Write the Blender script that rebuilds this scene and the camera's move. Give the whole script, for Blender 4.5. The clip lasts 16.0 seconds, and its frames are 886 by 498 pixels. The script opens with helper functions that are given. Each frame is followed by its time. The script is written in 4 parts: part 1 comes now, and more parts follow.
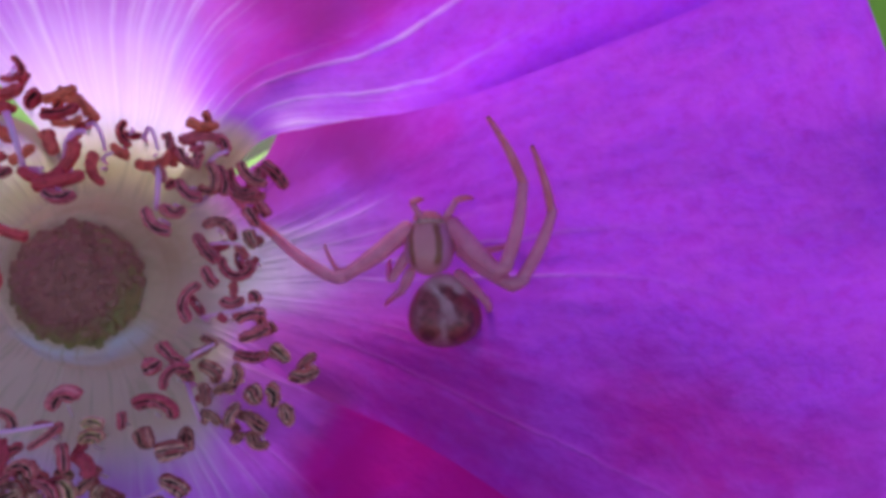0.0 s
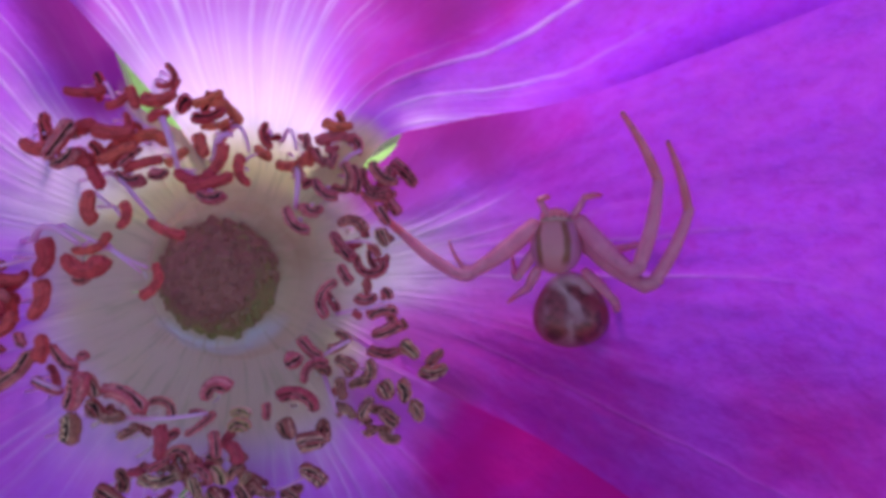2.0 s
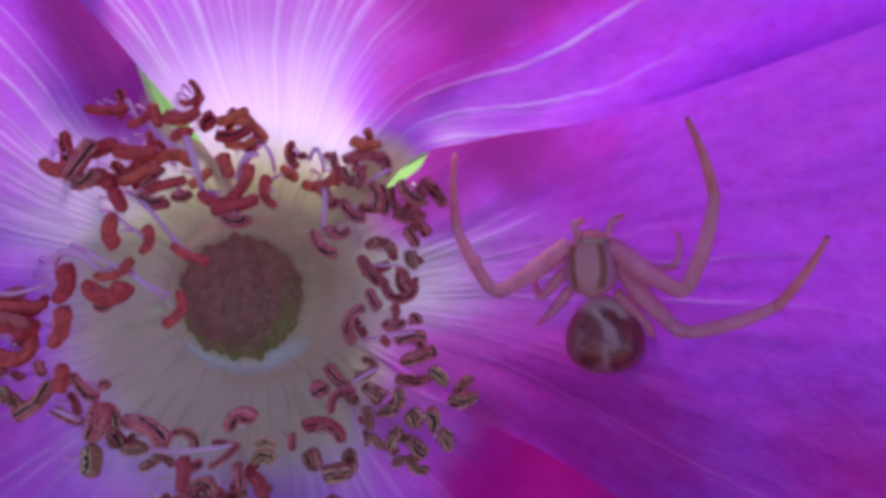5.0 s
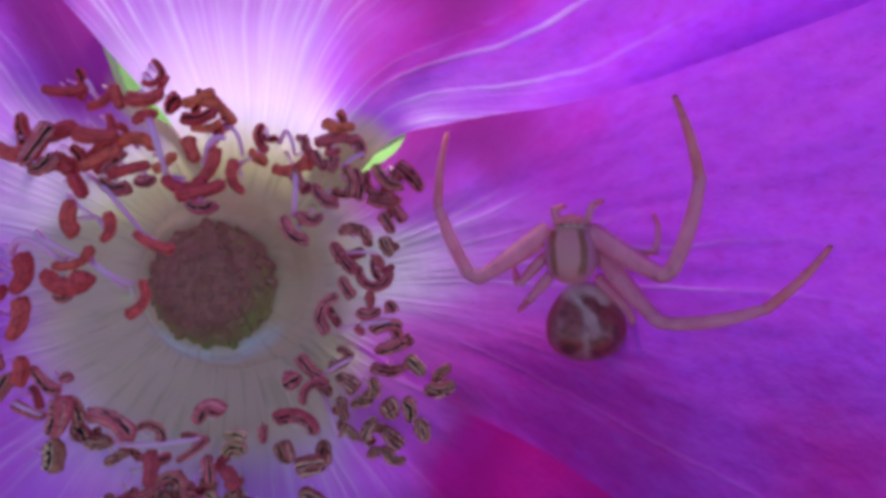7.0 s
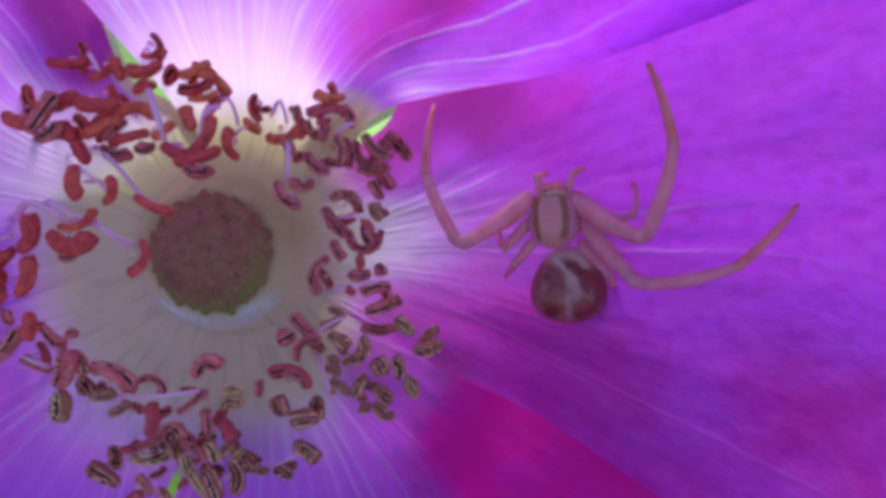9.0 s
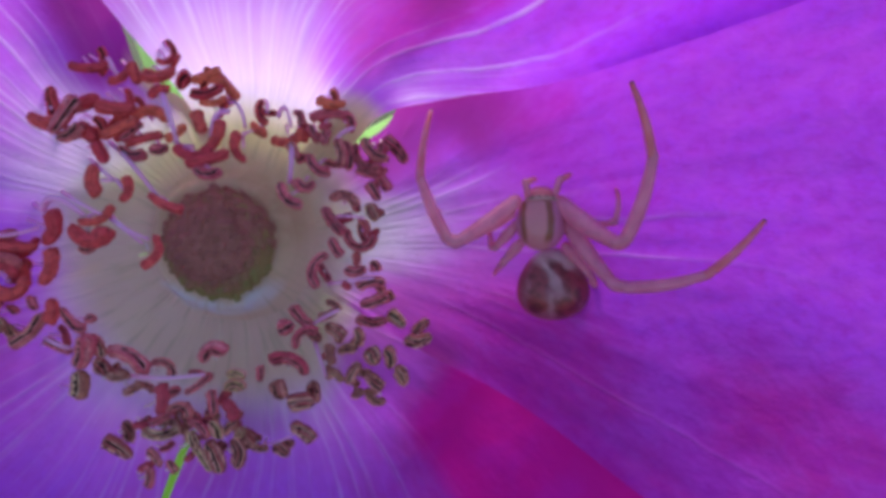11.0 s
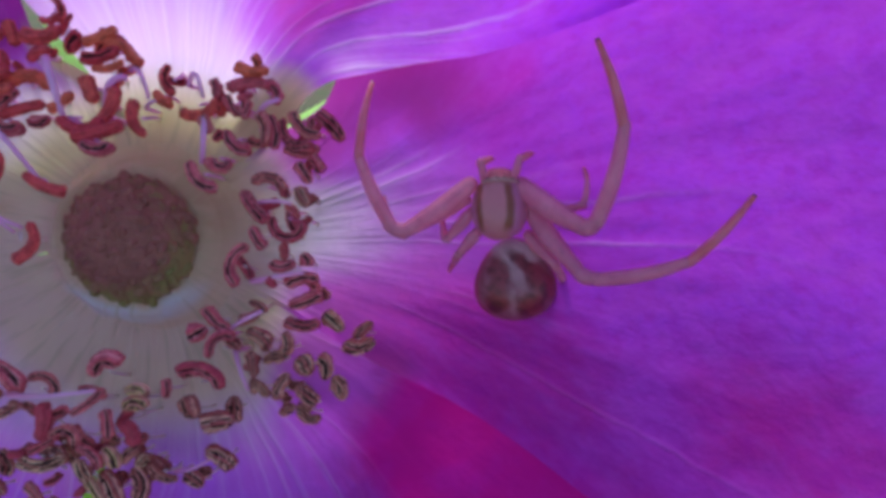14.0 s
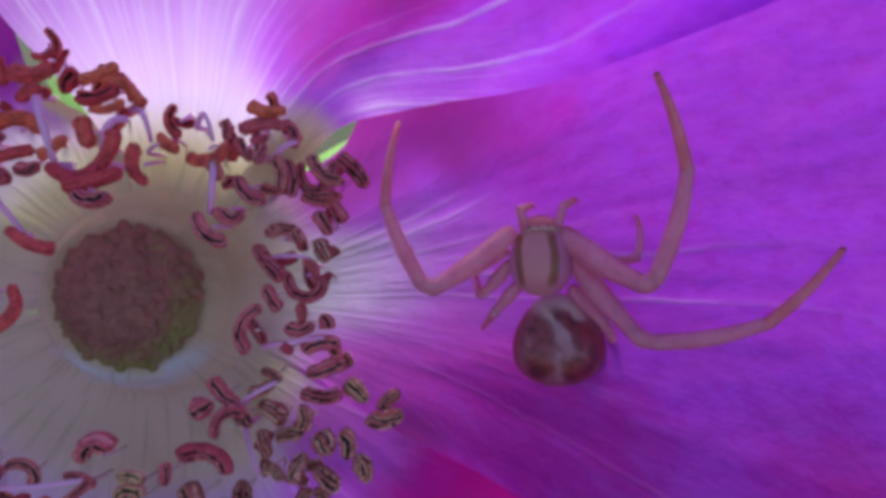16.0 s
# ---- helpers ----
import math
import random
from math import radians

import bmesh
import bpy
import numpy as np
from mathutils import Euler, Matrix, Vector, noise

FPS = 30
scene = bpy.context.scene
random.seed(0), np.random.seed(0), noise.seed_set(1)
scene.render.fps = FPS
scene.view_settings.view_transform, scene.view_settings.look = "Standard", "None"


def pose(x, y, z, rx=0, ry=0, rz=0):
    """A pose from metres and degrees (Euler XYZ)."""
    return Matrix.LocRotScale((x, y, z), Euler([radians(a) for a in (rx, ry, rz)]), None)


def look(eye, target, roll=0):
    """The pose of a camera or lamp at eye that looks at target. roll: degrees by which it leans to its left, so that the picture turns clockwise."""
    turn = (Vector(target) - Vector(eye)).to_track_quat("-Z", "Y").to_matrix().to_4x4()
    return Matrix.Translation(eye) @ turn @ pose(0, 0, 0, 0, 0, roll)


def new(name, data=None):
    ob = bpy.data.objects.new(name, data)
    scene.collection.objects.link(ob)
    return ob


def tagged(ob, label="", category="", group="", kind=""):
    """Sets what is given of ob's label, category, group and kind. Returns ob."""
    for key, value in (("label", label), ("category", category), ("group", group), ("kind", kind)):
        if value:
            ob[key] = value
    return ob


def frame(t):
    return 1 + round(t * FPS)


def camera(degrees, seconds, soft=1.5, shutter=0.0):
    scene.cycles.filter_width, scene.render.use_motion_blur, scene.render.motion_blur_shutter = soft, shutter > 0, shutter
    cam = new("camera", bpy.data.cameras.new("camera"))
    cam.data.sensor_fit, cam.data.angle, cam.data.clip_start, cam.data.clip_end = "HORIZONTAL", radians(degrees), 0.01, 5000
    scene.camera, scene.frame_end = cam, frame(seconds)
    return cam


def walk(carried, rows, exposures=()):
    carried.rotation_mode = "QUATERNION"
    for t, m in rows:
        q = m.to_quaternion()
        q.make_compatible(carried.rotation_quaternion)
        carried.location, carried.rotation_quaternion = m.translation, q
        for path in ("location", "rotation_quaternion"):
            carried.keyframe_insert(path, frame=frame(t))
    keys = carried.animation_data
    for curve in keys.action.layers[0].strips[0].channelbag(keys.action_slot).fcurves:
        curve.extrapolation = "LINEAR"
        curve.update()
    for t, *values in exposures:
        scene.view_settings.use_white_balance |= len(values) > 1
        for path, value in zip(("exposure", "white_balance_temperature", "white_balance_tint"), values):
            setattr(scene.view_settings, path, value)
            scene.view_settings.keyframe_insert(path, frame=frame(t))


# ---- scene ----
# Flower space: x right, y up along the face, z out of the flower, in millimetres. The flower leans back by 30 degrees.
FACE = pose(0, 0, 0.9, 60, 0, 0)
MM = 0.001
CENTRE = Vector((-11.3, -1.7, -6.0))
DOME = Vector((-12.1, -1.85, -6.0))  # middle of the pistil


def mm(x, y, z):
    return Vector((x * MM, y * MM, z * MM))


# ---- camera ----
cam = camera(68.7, 16.0, soft=4.4)
ROWS = [
    (0, 2.48, -2.44, 32.40, 3.59, -7.57, -1.12), (0.5, 2.44, -2.25, 33.37, 3.18, -6.68, -1.25),
    (1, 0.90, -1.85, 32.31, 3.11, -3.95, -0.57), (1.5, 0.85, -1.63, 31.97, 3.16, -2.69, -0.86),
    (2, 0.20, -1.75, 32.05, 2.26, -0.32, -0.30), (2.5, -1.35, -1.85, 33.84, 2.89, 0.78, -0.73),
    (3, -0.07, -1.40, 32.85, 3.21, 0.49, -1.13), (3.5, 0.24, -1.03, 32.30, 2.71, 0.02, -0.98),
    (3.7, 0.17, -0.93, 31.85, 3.02, 0.20, -0.85), (5.8, -0.97, -0.26, 30.84, 0.16, 0.79, 0.29),
    (6, -0.13, -0.84, 30.45, -0.14, -0.24, -0.19), (6.5, -0.63, -0.38, 29.92, 0.44, 0.22, -0.05),
    (7, 0, 0, 30, 0, 0, 0), (7.5, -0.28, -0.72, 30.59, -0.80, -0.77, 0.21),
    (8, -0.10, -0.99, 31.04, -1.89, -0.17, 0.38), (8.5, 0.87, -1.56, 31.11, -1.84, -0.10, 0.18),
    (9, 0.77, -1.57, 31.39, -0.23, 0.26, -0.38), (9.2, 1.11, -1.15, 31.53, -0.40, 0.62, -0.25),
    (11.3, 1.73, -0.30, 33.61, -2.51, 1.15, 1.33), (11.5, 1.50, -0.44, 33.14, -2.11, 1.42, 1.19),
    (12, 1.42, -0.94, 28.70, -2.33, 2.29, 1.35), (12.5, 2.10, -1.31, 27.74, -3.00, 1.78, 1.28),
    (13, 3.52, -1.79, 28.66, -2.99, 0.37, 0.67), (13.5, 3.45, -1.59, 28.52, -2.84, 0.02, 0.76),
    (14, 3.30, -1.70, 28.93, -0.90, -0.68, 0.43), (14.5, 3.08, -1.41, 30.17, -0.54, -0.55, 0.41),
    (15, 2.53, -1.98, 28.51, -0.04, -0.64, 0.11), (15.5, 1.33, -0.91, 26.28, 2.02, -0.38, 0.88),
    (16, 1.97, -0.83, 25.62, 2.27, -0.40, 0.15),
]
walk(cam, [(t, FACE @ pose(x * MM, y * MM, z * MM, rx, ry, rz)) for t, x, y, z, rx, ry, rz in ROWS],
     [(t, stops + 0.14, 6350 if t < 5 else 6200, 22 if t < 5 else 11) for t, stops in ((0, 0.35), (1, 0.37), (2.5, 0.45), (3.5, 0.42), (6, 0.3), (7, 0.38), (7.5, 0.52), (9, 0.5), (11.5, 0.33), (12, 0.16), (12.5, 0.12), (13.5, 0.12), (14.25, 0.32), (15, 0.34), (15.5, 0.15), (16, 0.23))])

# ---- light: open shade with a veiled sun behind and above the flower ----
world = bpy.data.worlds.new("sky")
scene.world = world
world.use_nodes = True
wn = world.node_tree
sky = wn.nodes.new("ShaderNodeTexSky")
sky.sky_type, sky.sun_disc = "NISHITA", False
SUN_UP, SUN_ROUND = 42.0, -4.0
sky.sun_elevation, sky.sun_rotation = radians(SUN_UP), radians(SUN_ROUND)
wn.nodes["Background"].inputs["Strength"].default_value = 0.15
wn.links.new(sky.outputs["Color"], wn.nodes["Background"].inputs["Color"])
sun = new("sun", bpy.data.lights.new("sun", "SUN"))
sun.data.energy, sun.data.angle, sun.data.color = 3.3, radians(28), (1.0, 0.94, 0.86)
az = radians(SUN_ROUND)
sun.matrix_world = look(Vector((math.sin(az) * math.cos(radians(SUN_UP)), math.cos(az) * math.cos(radians(SUN_UP)), math.sin(radians(SUN_UP)))) * 5,
                        (0, 0, 0))


# ---- materials ----
class Nodes:
    """Short hand for building a node material."""

    def __init__(self, name):
        self.mat = bpy.data.materials.new(name)
        self.mat.use_nodes = True
        self.tree = self.mat.node_tree
        self.tree.nodes.clear()
        self.out = self.tree.nodes.new("ShaderNodeOutputMaterial")

    def put(self, node, key, value):
        if hasattr(value, "is_output"):
            self.tree.links.new(value, node.inputs[key])
        elif value is not None:
            node.inputs[key].default_value = value

    def add(self, kind, **keys):
        node = self.tree.nodes.new(kind)
        for k, v in keys.items():
            self.put(node, k.replace("_", " "), v)
        return node

    def calc(self, op, a, b=None, c=None, clamp=False):
        node = self.tree.nodes.new("ShaderNodeMath")
        node.operation, node.use_clamp = op, clamp
        for i, v in enumerate((a, b, c)):
            self.put(node, i, v)
        return node.outputs[0]

    def mix(self, fac, a, b):
        node = self.tree.nodes.new("ShaderNodeMix")
        node.data_type = "RGBA"
        self.put(node, 0, fac)
        self.put(node, 6, a)
        self.put(node, 7, b)
        return node.outputs[2]

    def step(self, x, lo, hi, to_lo=0.0, to_hi=1.0):
        node = self.tree.nodes.new("ShaderNodeMapRange")
        node.interpolation_type = "SMOOTHSTEP"
        for i, v in enumerate((x, lo, hi, to_lo, to_hi)):
            self.put(node, i, v)
        return node.outputs[0]

    def noise(self, vec, scale, detail=3.0, rough=0.55):
        node = self.tree.nodes.new("ShaderNodeTexNoise")
        self.put(node, "Vector", vec)
        self.put(node, "Scale", scale)
        self.put(node, "Detail", detail)
        self.put(node, "Roughness", rough)
        return node.outputs["Fac"]

    def triple(self, x, y, z=0.0):
        node = self.tree.nodes.new("ShaderNodeCombineXYZ")
        for i, v in enumerate((x, y, z)):
            self.put(node, i, v)
        return node.outputs[0]

    def here(self):
        """Object coordinates in millimetres."""
        co = self.tree.nodes.new("ShaderNodeTexCoord")
        sc = self.tree.nodes.new("ShaderNodeVectorMath")
        sc.operation = "SCALE"
        self.put(sc, 0, co.outputs["Object"])
        sc.inputs["Scale"].default_value = 1000.0
        return sc.outputs[0]

    def split(self, vec):
        node = self.tree.nodes.new("ShaderNodeSeparateXYZ")
        self.put(node, 0, vec)
        return node.outputs

    def bump(self, height, depth_mm, strength=1.0):
        node = self.tree.nodes.new("ShaderNodeBump")
        self.put(node, "Height", height)
        node.inputs["Distance"].default_value = depth_mm * MM
        node.inputs["Strength"].default_value = strength
        return node.outputs[0]

    def skin(self, color, rough=0.5, normal=None, thin=0.0, thin_color=None, gloss=0.3, under=0.0):
        """A surface; thin: the share of light that passes through it."""
        p = self.add("ShaderNodeBsdfPrincipled", Base_Color=color, Roughness=rough, Specular_IOR_Level=gloss)
        self.put(p, "Normal", normal)
        if under:
            p.inputs["Subsurface Weight"].default_value = under
            p.inputs["Subsurface Radius"].default_value = (0.6, 0.35, 0.3)
            p.inputs["Subsurface Scale"].default_value = 0.6 * MM
        end = p.outputs[0]
        if thin:
            t = self.add("ShaderNodeBsdfTranslucent", Color=color if thin_color is None else thin_color)
            self.put(t, "Normal", normal)
            m = self.tree.nodes.new("ShaderNodeMixShader")
            self.put(m, 0, thin)
            self.tree.links.new(end, m.inputs[1])
            self.tree.links.new(t.outputs[0], m.inputs[2])
            end = m.outputs[0]
        self.tree.links.new(end, self.out.inputs[0])
        return self.mat


def rgb(r, g, b):
    return (r, g, b, 1.0)


def floor_colour(n, place, ang, r):
    """Cream to yellow-green round the pistil, paler outwards, with fine radial lines and painted shade by the pistil.
    """
    rays = n.noise(n.triple(n.calc("MULTIPLY", ang, 17.0), n.calc("MULTIPLY", r, 0.25)), 1.0, 3)
    blot = n.noise(place, 0.45, 3)
    col = n.mix(n.step(r, 3.0, 5.6), rgb(0.74, 0.54, 0.34), rgb(0.83, 0.61, 0.46))
    high = n.step(n.calc("ADD", n.split(place)[1], n.calc("MULTIPLY", blot, 2.0)), -1.5, 3.0, 0.0, 0.75)
    col = n.mix(high, col, rgb(0.80, 0.68, 0.33))
    # soft brown shade round the pistil, painted mostly on its upper side
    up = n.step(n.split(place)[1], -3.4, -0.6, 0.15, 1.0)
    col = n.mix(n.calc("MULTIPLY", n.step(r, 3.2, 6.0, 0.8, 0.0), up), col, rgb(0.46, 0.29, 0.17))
    px, py, _ = n.split(place)
    px, py = n.calc("SUBTRACT", px, DOME.x), n.calc("SUBTRACT", py, DOME.y)
    out = n.calc("SQRT", n.calc("ADD", n.calc("MULTIPLY", px, px), n.calc("MULTIPLY", py, py)))
    # pale nectar rim below the pistil, its wet highlight put into the colour
    lip_shine = n.calc("MULTIPLY", n.step(n.calc("ABSOLUTE", n.calc("SUBTRACT", out, n.calc("ADD", 3.4, blot))), 0.15, 0.75, 1.0, 0.0), n.step(n.split(place)[1], -5.0, -3.6, 0.8, 0.0))
    col = n.mix(lip_shine, col, rgb(0.74, 0.74, 0.80))
    col = n.mix(n.calc("MULTIPLY", n.step(blot, 0.47, 0.65), 0.35), col, rgb(0.82, 0.64, 0.40))
    return n.mix(n.calc("MULTIPLY", n.step(rays, 0.52, 0.66), 0.5), col, rgb(0.54, 0.45, 0.24))


def petal_material():
    n = Nodes("petal")
    uv = n.add("ShaderNodeUVMap").outputs[0]
    u, v, _ = n.split(uv)  # u: angle round the flower in radians, v: distance from its centre in mm / 40
    r = n.calc("MULTIPLY", v, 40.0)
    white = n.add("ShaderNodeAttribute")
    white.attribute_name = "white"
    place = n.here()
    warp = n.calc("MULTIPLY", n.calc("SUBTRACT", n.noise(place, 0.07, 1), 0.5), 0.09)
    jitter = n.calc("MULTIPLY", n.calc("SUBTRACT", n.noise(place, 0.5, 2), 0.5), 0.012)
    ang = n.calc("ADD", n.calc("ADD", u, warp), jitter)
    bias = n.add("ShaderNodeAttribute")
    bias.attribute_name = "lilac"
    lilac, pale = bias.outputs["Fac"], white.outputs["Fac"]

    def veins(k, half, first, last):
        """Single thin lines along the petal, each with its own strength and length."""
        cell = n.tree.nodes.new("ShaderNodeTexVoronoi")
        cell.voronoi_dimensions = "1D"
        n.put(cell, "W", n.calc("MULTIPLY", ang, k))
        cell.inputs["Scale"].default_value = 1.0
        own, strong, _ = n.split(cell.outputs["Color"])
        across = n.calc("MULTIPLY", n.calc("MULTIPLY", cell.outputs["Distance"], 1.0 / k), r)
        line = n.step(across, 0.02, n.calc("ADD", half * 0.6, n.calc("MULTIPLY", strong, half * 0.6)), 1.0, 0.0)
        reach = n.calc("ADD", first, n.calc("MULTIPLY", n.calc("POWER", own, 4.0), last - first))
        reach = n.calc("ADD", reach, n.calc("MULTIPLY", pale, 1.6))
        fade = n.step(n.calc("SUBTRACT", r, reach), -6.0, 5.0, 1.0, 0.06)
        return n.calc("MULTIPLY", n.calc("MULTIPLY", line, fade), n.calc("ADD", 0.35, n.calc("MULTIPLY", strong, 0.65)))
    main = veins(17.0, 0.145, 12.0, 38.0)
    fine = veins(41.0, 0.10, 9.0, 22.0)
    broken = n.step(n.noise(place, 0.35, 2), 0.3, 0.6, 0.45, 1.0)
    vein = n.calc("MULTIPLY", n.calc("MAXIMUM", main, n.calc("MULTIPLY", fine, 0.38)), broken)
    cloud = n.calc("ADD", n.noise(place, 0.11, 2), lilac)
    tone = n.noise(place, 0.45, 5)
    mottle = n.noise(place, 1.6, 4)
    streak = n.noise(n.triple(n.calc("MULTIPLY", ang, 26.0), n.calc("MULTIPLY", r, 0.35)), 1.0, 4)
    grain = n.noise(place, 7.0, 3)
    crinkle = n.noise(n.triple(n.calc("MULTIPLY", ang, 70.0), n.calc("MULTIPLY", r, 1.1), 3.0), 1.0, 4, 0.65)
    base = n.mix(n.step(cloud, 0.36, 0.64), rgb(0.58, 0.028, 0.49), rgb(0.52, 0.058, 0.90))
    base = n.mix(n.calc("MULTIPLY", n.step(tone, 0.42, 0.62), n.step(cloud, 0.3, 0.6, 0.14, 0.42)), base, rgb(0.60, 0.055, 0.77))
    base = n.mix(n.calc("MULTIPLY", n.step(mottle, 0.45, 0.62), 0.24), base, rgb(0.46, 0.016, 0.56))
    base = n.mix(n.calc("MULTIPLY", n.step(streak, 0.45, 0.7), 0.34), base, rgb(0.58, 0.08, 0.80))
    base = n.mix(n.calc("MULTIPLY", n.step(crinkle, 0.46, 0.68), n.step(cloud, 0.3, 0.6, 0.16, 0.4)), base, rgb(0.62, 0.085, 0.88))
    base = n.mix(n.calc("MULTIPLY", n.step(crinkle, 0.5, 0.3), 0.3), base, rgb(0.46, 0.015, 0.54))
    base = n.mix(n.calc("MULTIPLY", n.step(grain, 0.45, 0.75), 0.15), base, rgb(0.58, 0.07, 0.74))
    deep = n.step(n.calc("ADD", lilac, n.calc("MULTIPLY", n.calc("SUBTRACT", n.noise(place, 0.14, 2), 0.5), 0.14)), -0.36, -0.1, 0.92, 0.0)
    base = n.mix(deep, base, n.mix(n.calc("MULTIPLY", n.step(tone, 0.4, 0.65), 0.3), rgb(0.70, 0.006, 0.33), rgb(0.66, 0.02, 0.58)))
    # shade at folds and under overlapping edges, put into the colour as dull red
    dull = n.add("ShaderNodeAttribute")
    dull.attribute_name = "maroon_shade"
    maroon_shade = n.step(n.calc("ADD", dull.outputs["Fac"], n.calc("MULTIPLY", n.calc("SUBTRACT", n.noise(place, 0.25, 2), 0.5), 0.3)), 0.15, 0.85, 0.0, 0.9)
    base = n.mix(maroon_shade, base, rgb(0.43, 0.035, 0.29))
    lined = n.add("ShaderNodeAttribute")
    lined.attribute_name = "veined"
    glow = n.step(n.calc("SUBTRACT", r, pale), 5.0, 20.0, 0.8, 0.0)
    base = n.mix(n.calc("MULTIPLY", glow, n.calc("SUBTRACT", 1.0, n.calc("MAXIMUM", deep, maroon_shade))), base, rgb(0.62, 0.20, 0.88))
    base = n.mix(n.calc("MULTIPLY", n.calc("MULTIPLY", vein, n.calc("MULTIPLY", lined.outputs["Fac"], n.step(pale, -2.5, 3.5, 0.25, 1.0))), n.calc("SUBTRACT", 1.0, n.calc("MULTIPLY", n.calc("MAXIMUM", deep, maroon_shade), 0.9))), base, rgb(0.80, 0.50, 0.96))
    frayed = n.calc("MULTIPLY", n.calc("SUBTRACT", n.noise(n.triple(n.calc("MULTIPLY", ang, 14.0), 0.0), 1.0, 2), 0.5), 3.5)
    claw = n.step(n.calc("SUBTRACT", n.calc("ADD", r, frayed), pale), 3.0, 12.0, 0.95, 0.0)
    base = n.mix(claw, base, rgb(0.82, 0.62, 0.92))
    ripe = n.add("ShaderNodeAttribute")
    ripe.attribute_name = "cream"
    waxy = n.step(n.calc("SUBTRACT", r, n.calc("MULTIPLY", ripe.outputs["Fac"], 4.2)), 6.0, 9.6, 0.95, 0.0)
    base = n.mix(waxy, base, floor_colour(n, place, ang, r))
    lines = n.calc("ADD", n.calc("MULTIPLY", vein, 0.8), n.calc("ADD", n.calc("MULTIPLY", streak, 0.5), n.calc("MULTIPLY", crinkle, 0.7)))
    relief = n.bump(n.calc("ADD", lines, n.calc("ADD", n.calc("MULTIPLY", grain, 0.2), n.calc("ADD", n.calc("MULTIPLY", tone, 1.6), n.calc("MULTIPLY", mottle, 0.6)))), 0.09, 0.6)
    # thick at the waxy base and in the deep magenta, dimmed in the painted shade
    through_base = n.calc("MULTIPLY", n.step(n.calc("SUBTRACT", r, n.step(ripe.outputs["Fac"], 0.05, 0.45, 0.0, 3.4)), 4.4, 8.0), n.step(ripe.outputs["Fac"], 0.0, 0.7, 1.0, 0.3))
    thin = n.calc("MULTIPLY", through_base, n.step(r, 7.0, 14.0, 0.71, 0.48))
    thin = n.calc("MULTIPLY", thin, n.calc("SUBTRACT", 1.0, n.calc("MULTIPLY", waxy, 0.5)))
    thin = n.calc("SUBTRACT", thin, n.calc("ADD", n.calc("MULTIPLY", deep, 0.22), n.calc("MULTIPLY", maroon_shade, 0.32)), clamp=True)
    return n.skin(base, 0.6, relief, thin, None, 0.08)


def plain(name, a, b, scale, rough=0.55, thin=0.0, bump=0.05, gloss=0.3, under=0.0, grain=3.0):
    """Two colours clouded into each other at two scales."""
    n = Nodes(name)
    place = n.here()
    col = n.mix(n.step(n.noise(place, scale, 3), 0.35, 0.65), rgb(*a), rgb(*b))
    g = n.noise(place, scale * grain, 3)
    dark = rgb(*[c * 0.6 for c in a])
    col = n.mix(n.calc("MULTIPLY", n.step(g, 0.5, 0.75), 0.35), col, dark)
    return n.skin(col, rough, n.bump(g, bump, 0.7), thin, None, gloss, under)


PETAL = petal_material()


def anther_material(name, a, b, c):
    """Each piece leans to one of three colours, with darker flecks and shade painted into its creases."""
    n = Nodes(name)
    which = n.add("ShaderNodeObjectInfo").outputs["Random"]
    place = n.here()
    col = n.mix(n.step(which, 0.2, 0.6), rgb(*a), rgb(*b))
    col = n.mix(n.step(which, 0.7, 0.95), col, rgb(*c))
    col = n.mix(n.calc("MULTIPLY", n.step(n.noise(place, 3.5, 4), 0.42, 0.66), 0.55), col, rgb(*[v * 0.5 for v in b]))
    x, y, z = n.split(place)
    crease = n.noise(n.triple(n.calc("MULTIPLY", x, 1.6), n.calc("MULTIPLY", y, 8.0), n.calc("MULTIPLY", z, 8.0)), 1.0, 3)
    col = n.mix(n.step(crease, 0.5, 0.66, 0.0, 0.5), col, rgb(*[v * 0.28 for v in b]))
    col = n.mix(n.calc("MULTIPLY", n.step(n.noise(place, 9.0, 2), 0.55, 0.7), 0.3), col, rgb(*[min(1, v * 1.4 + 0.05) for v in a]))
    return n.skin(col, 0.6, n.bump(n.calc("SUBTRACT", n.noise(place, 7.0, 3), n.calc("MULTIPLY", crease, 1.5)), 0.07, 0.8), 0.0, None, 0.12)


ANTHER_RED = anther_material("anther_red", (0.82, 0.105, 0.11), (0.70, 0.065, 0.095), (0.86, 0.135, 0.105))
ANTHER_ORANGE = anther_material("anther_orange", (0.94, 0.18, 0.11), (0.88, 0.13, 0.095), (0.95, 0.20, 0.12))
ANTHER_RIM = anther_material("anther_rim", (0.88, 0.27, 0.30), (0.78, 0.19, 0.23), (0.86, 0.32, 0.29))
ANTHER_YELLOW = anther_material("anther_yellow", (0.80, 0.52, 0.24), (0.76, 0.42, 0.22), (0.84, 0.56, 0.28))
ANTHER_ROSE = anther_material("anther_rose", (0.74, 0.125, 0.17), (0.60, 0.075, 0.12), (0.68, 0.15, 0.16))
ANTHER_TAN = anther_material("anther_tan", (0.88, 0.41, 0.33), (0.82, 0.29, 0.26), (0.90, 0.52, 0.35))
ANTHER_BROWN = anther_material("anther_brown", (0.50, 0.10, 0.11), (0.42, 0.11, 0.10), (0.52, 0.18, 0.13))
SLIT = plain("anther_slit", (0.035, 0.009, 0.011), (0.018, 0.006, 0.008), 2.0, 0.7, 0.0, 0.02)


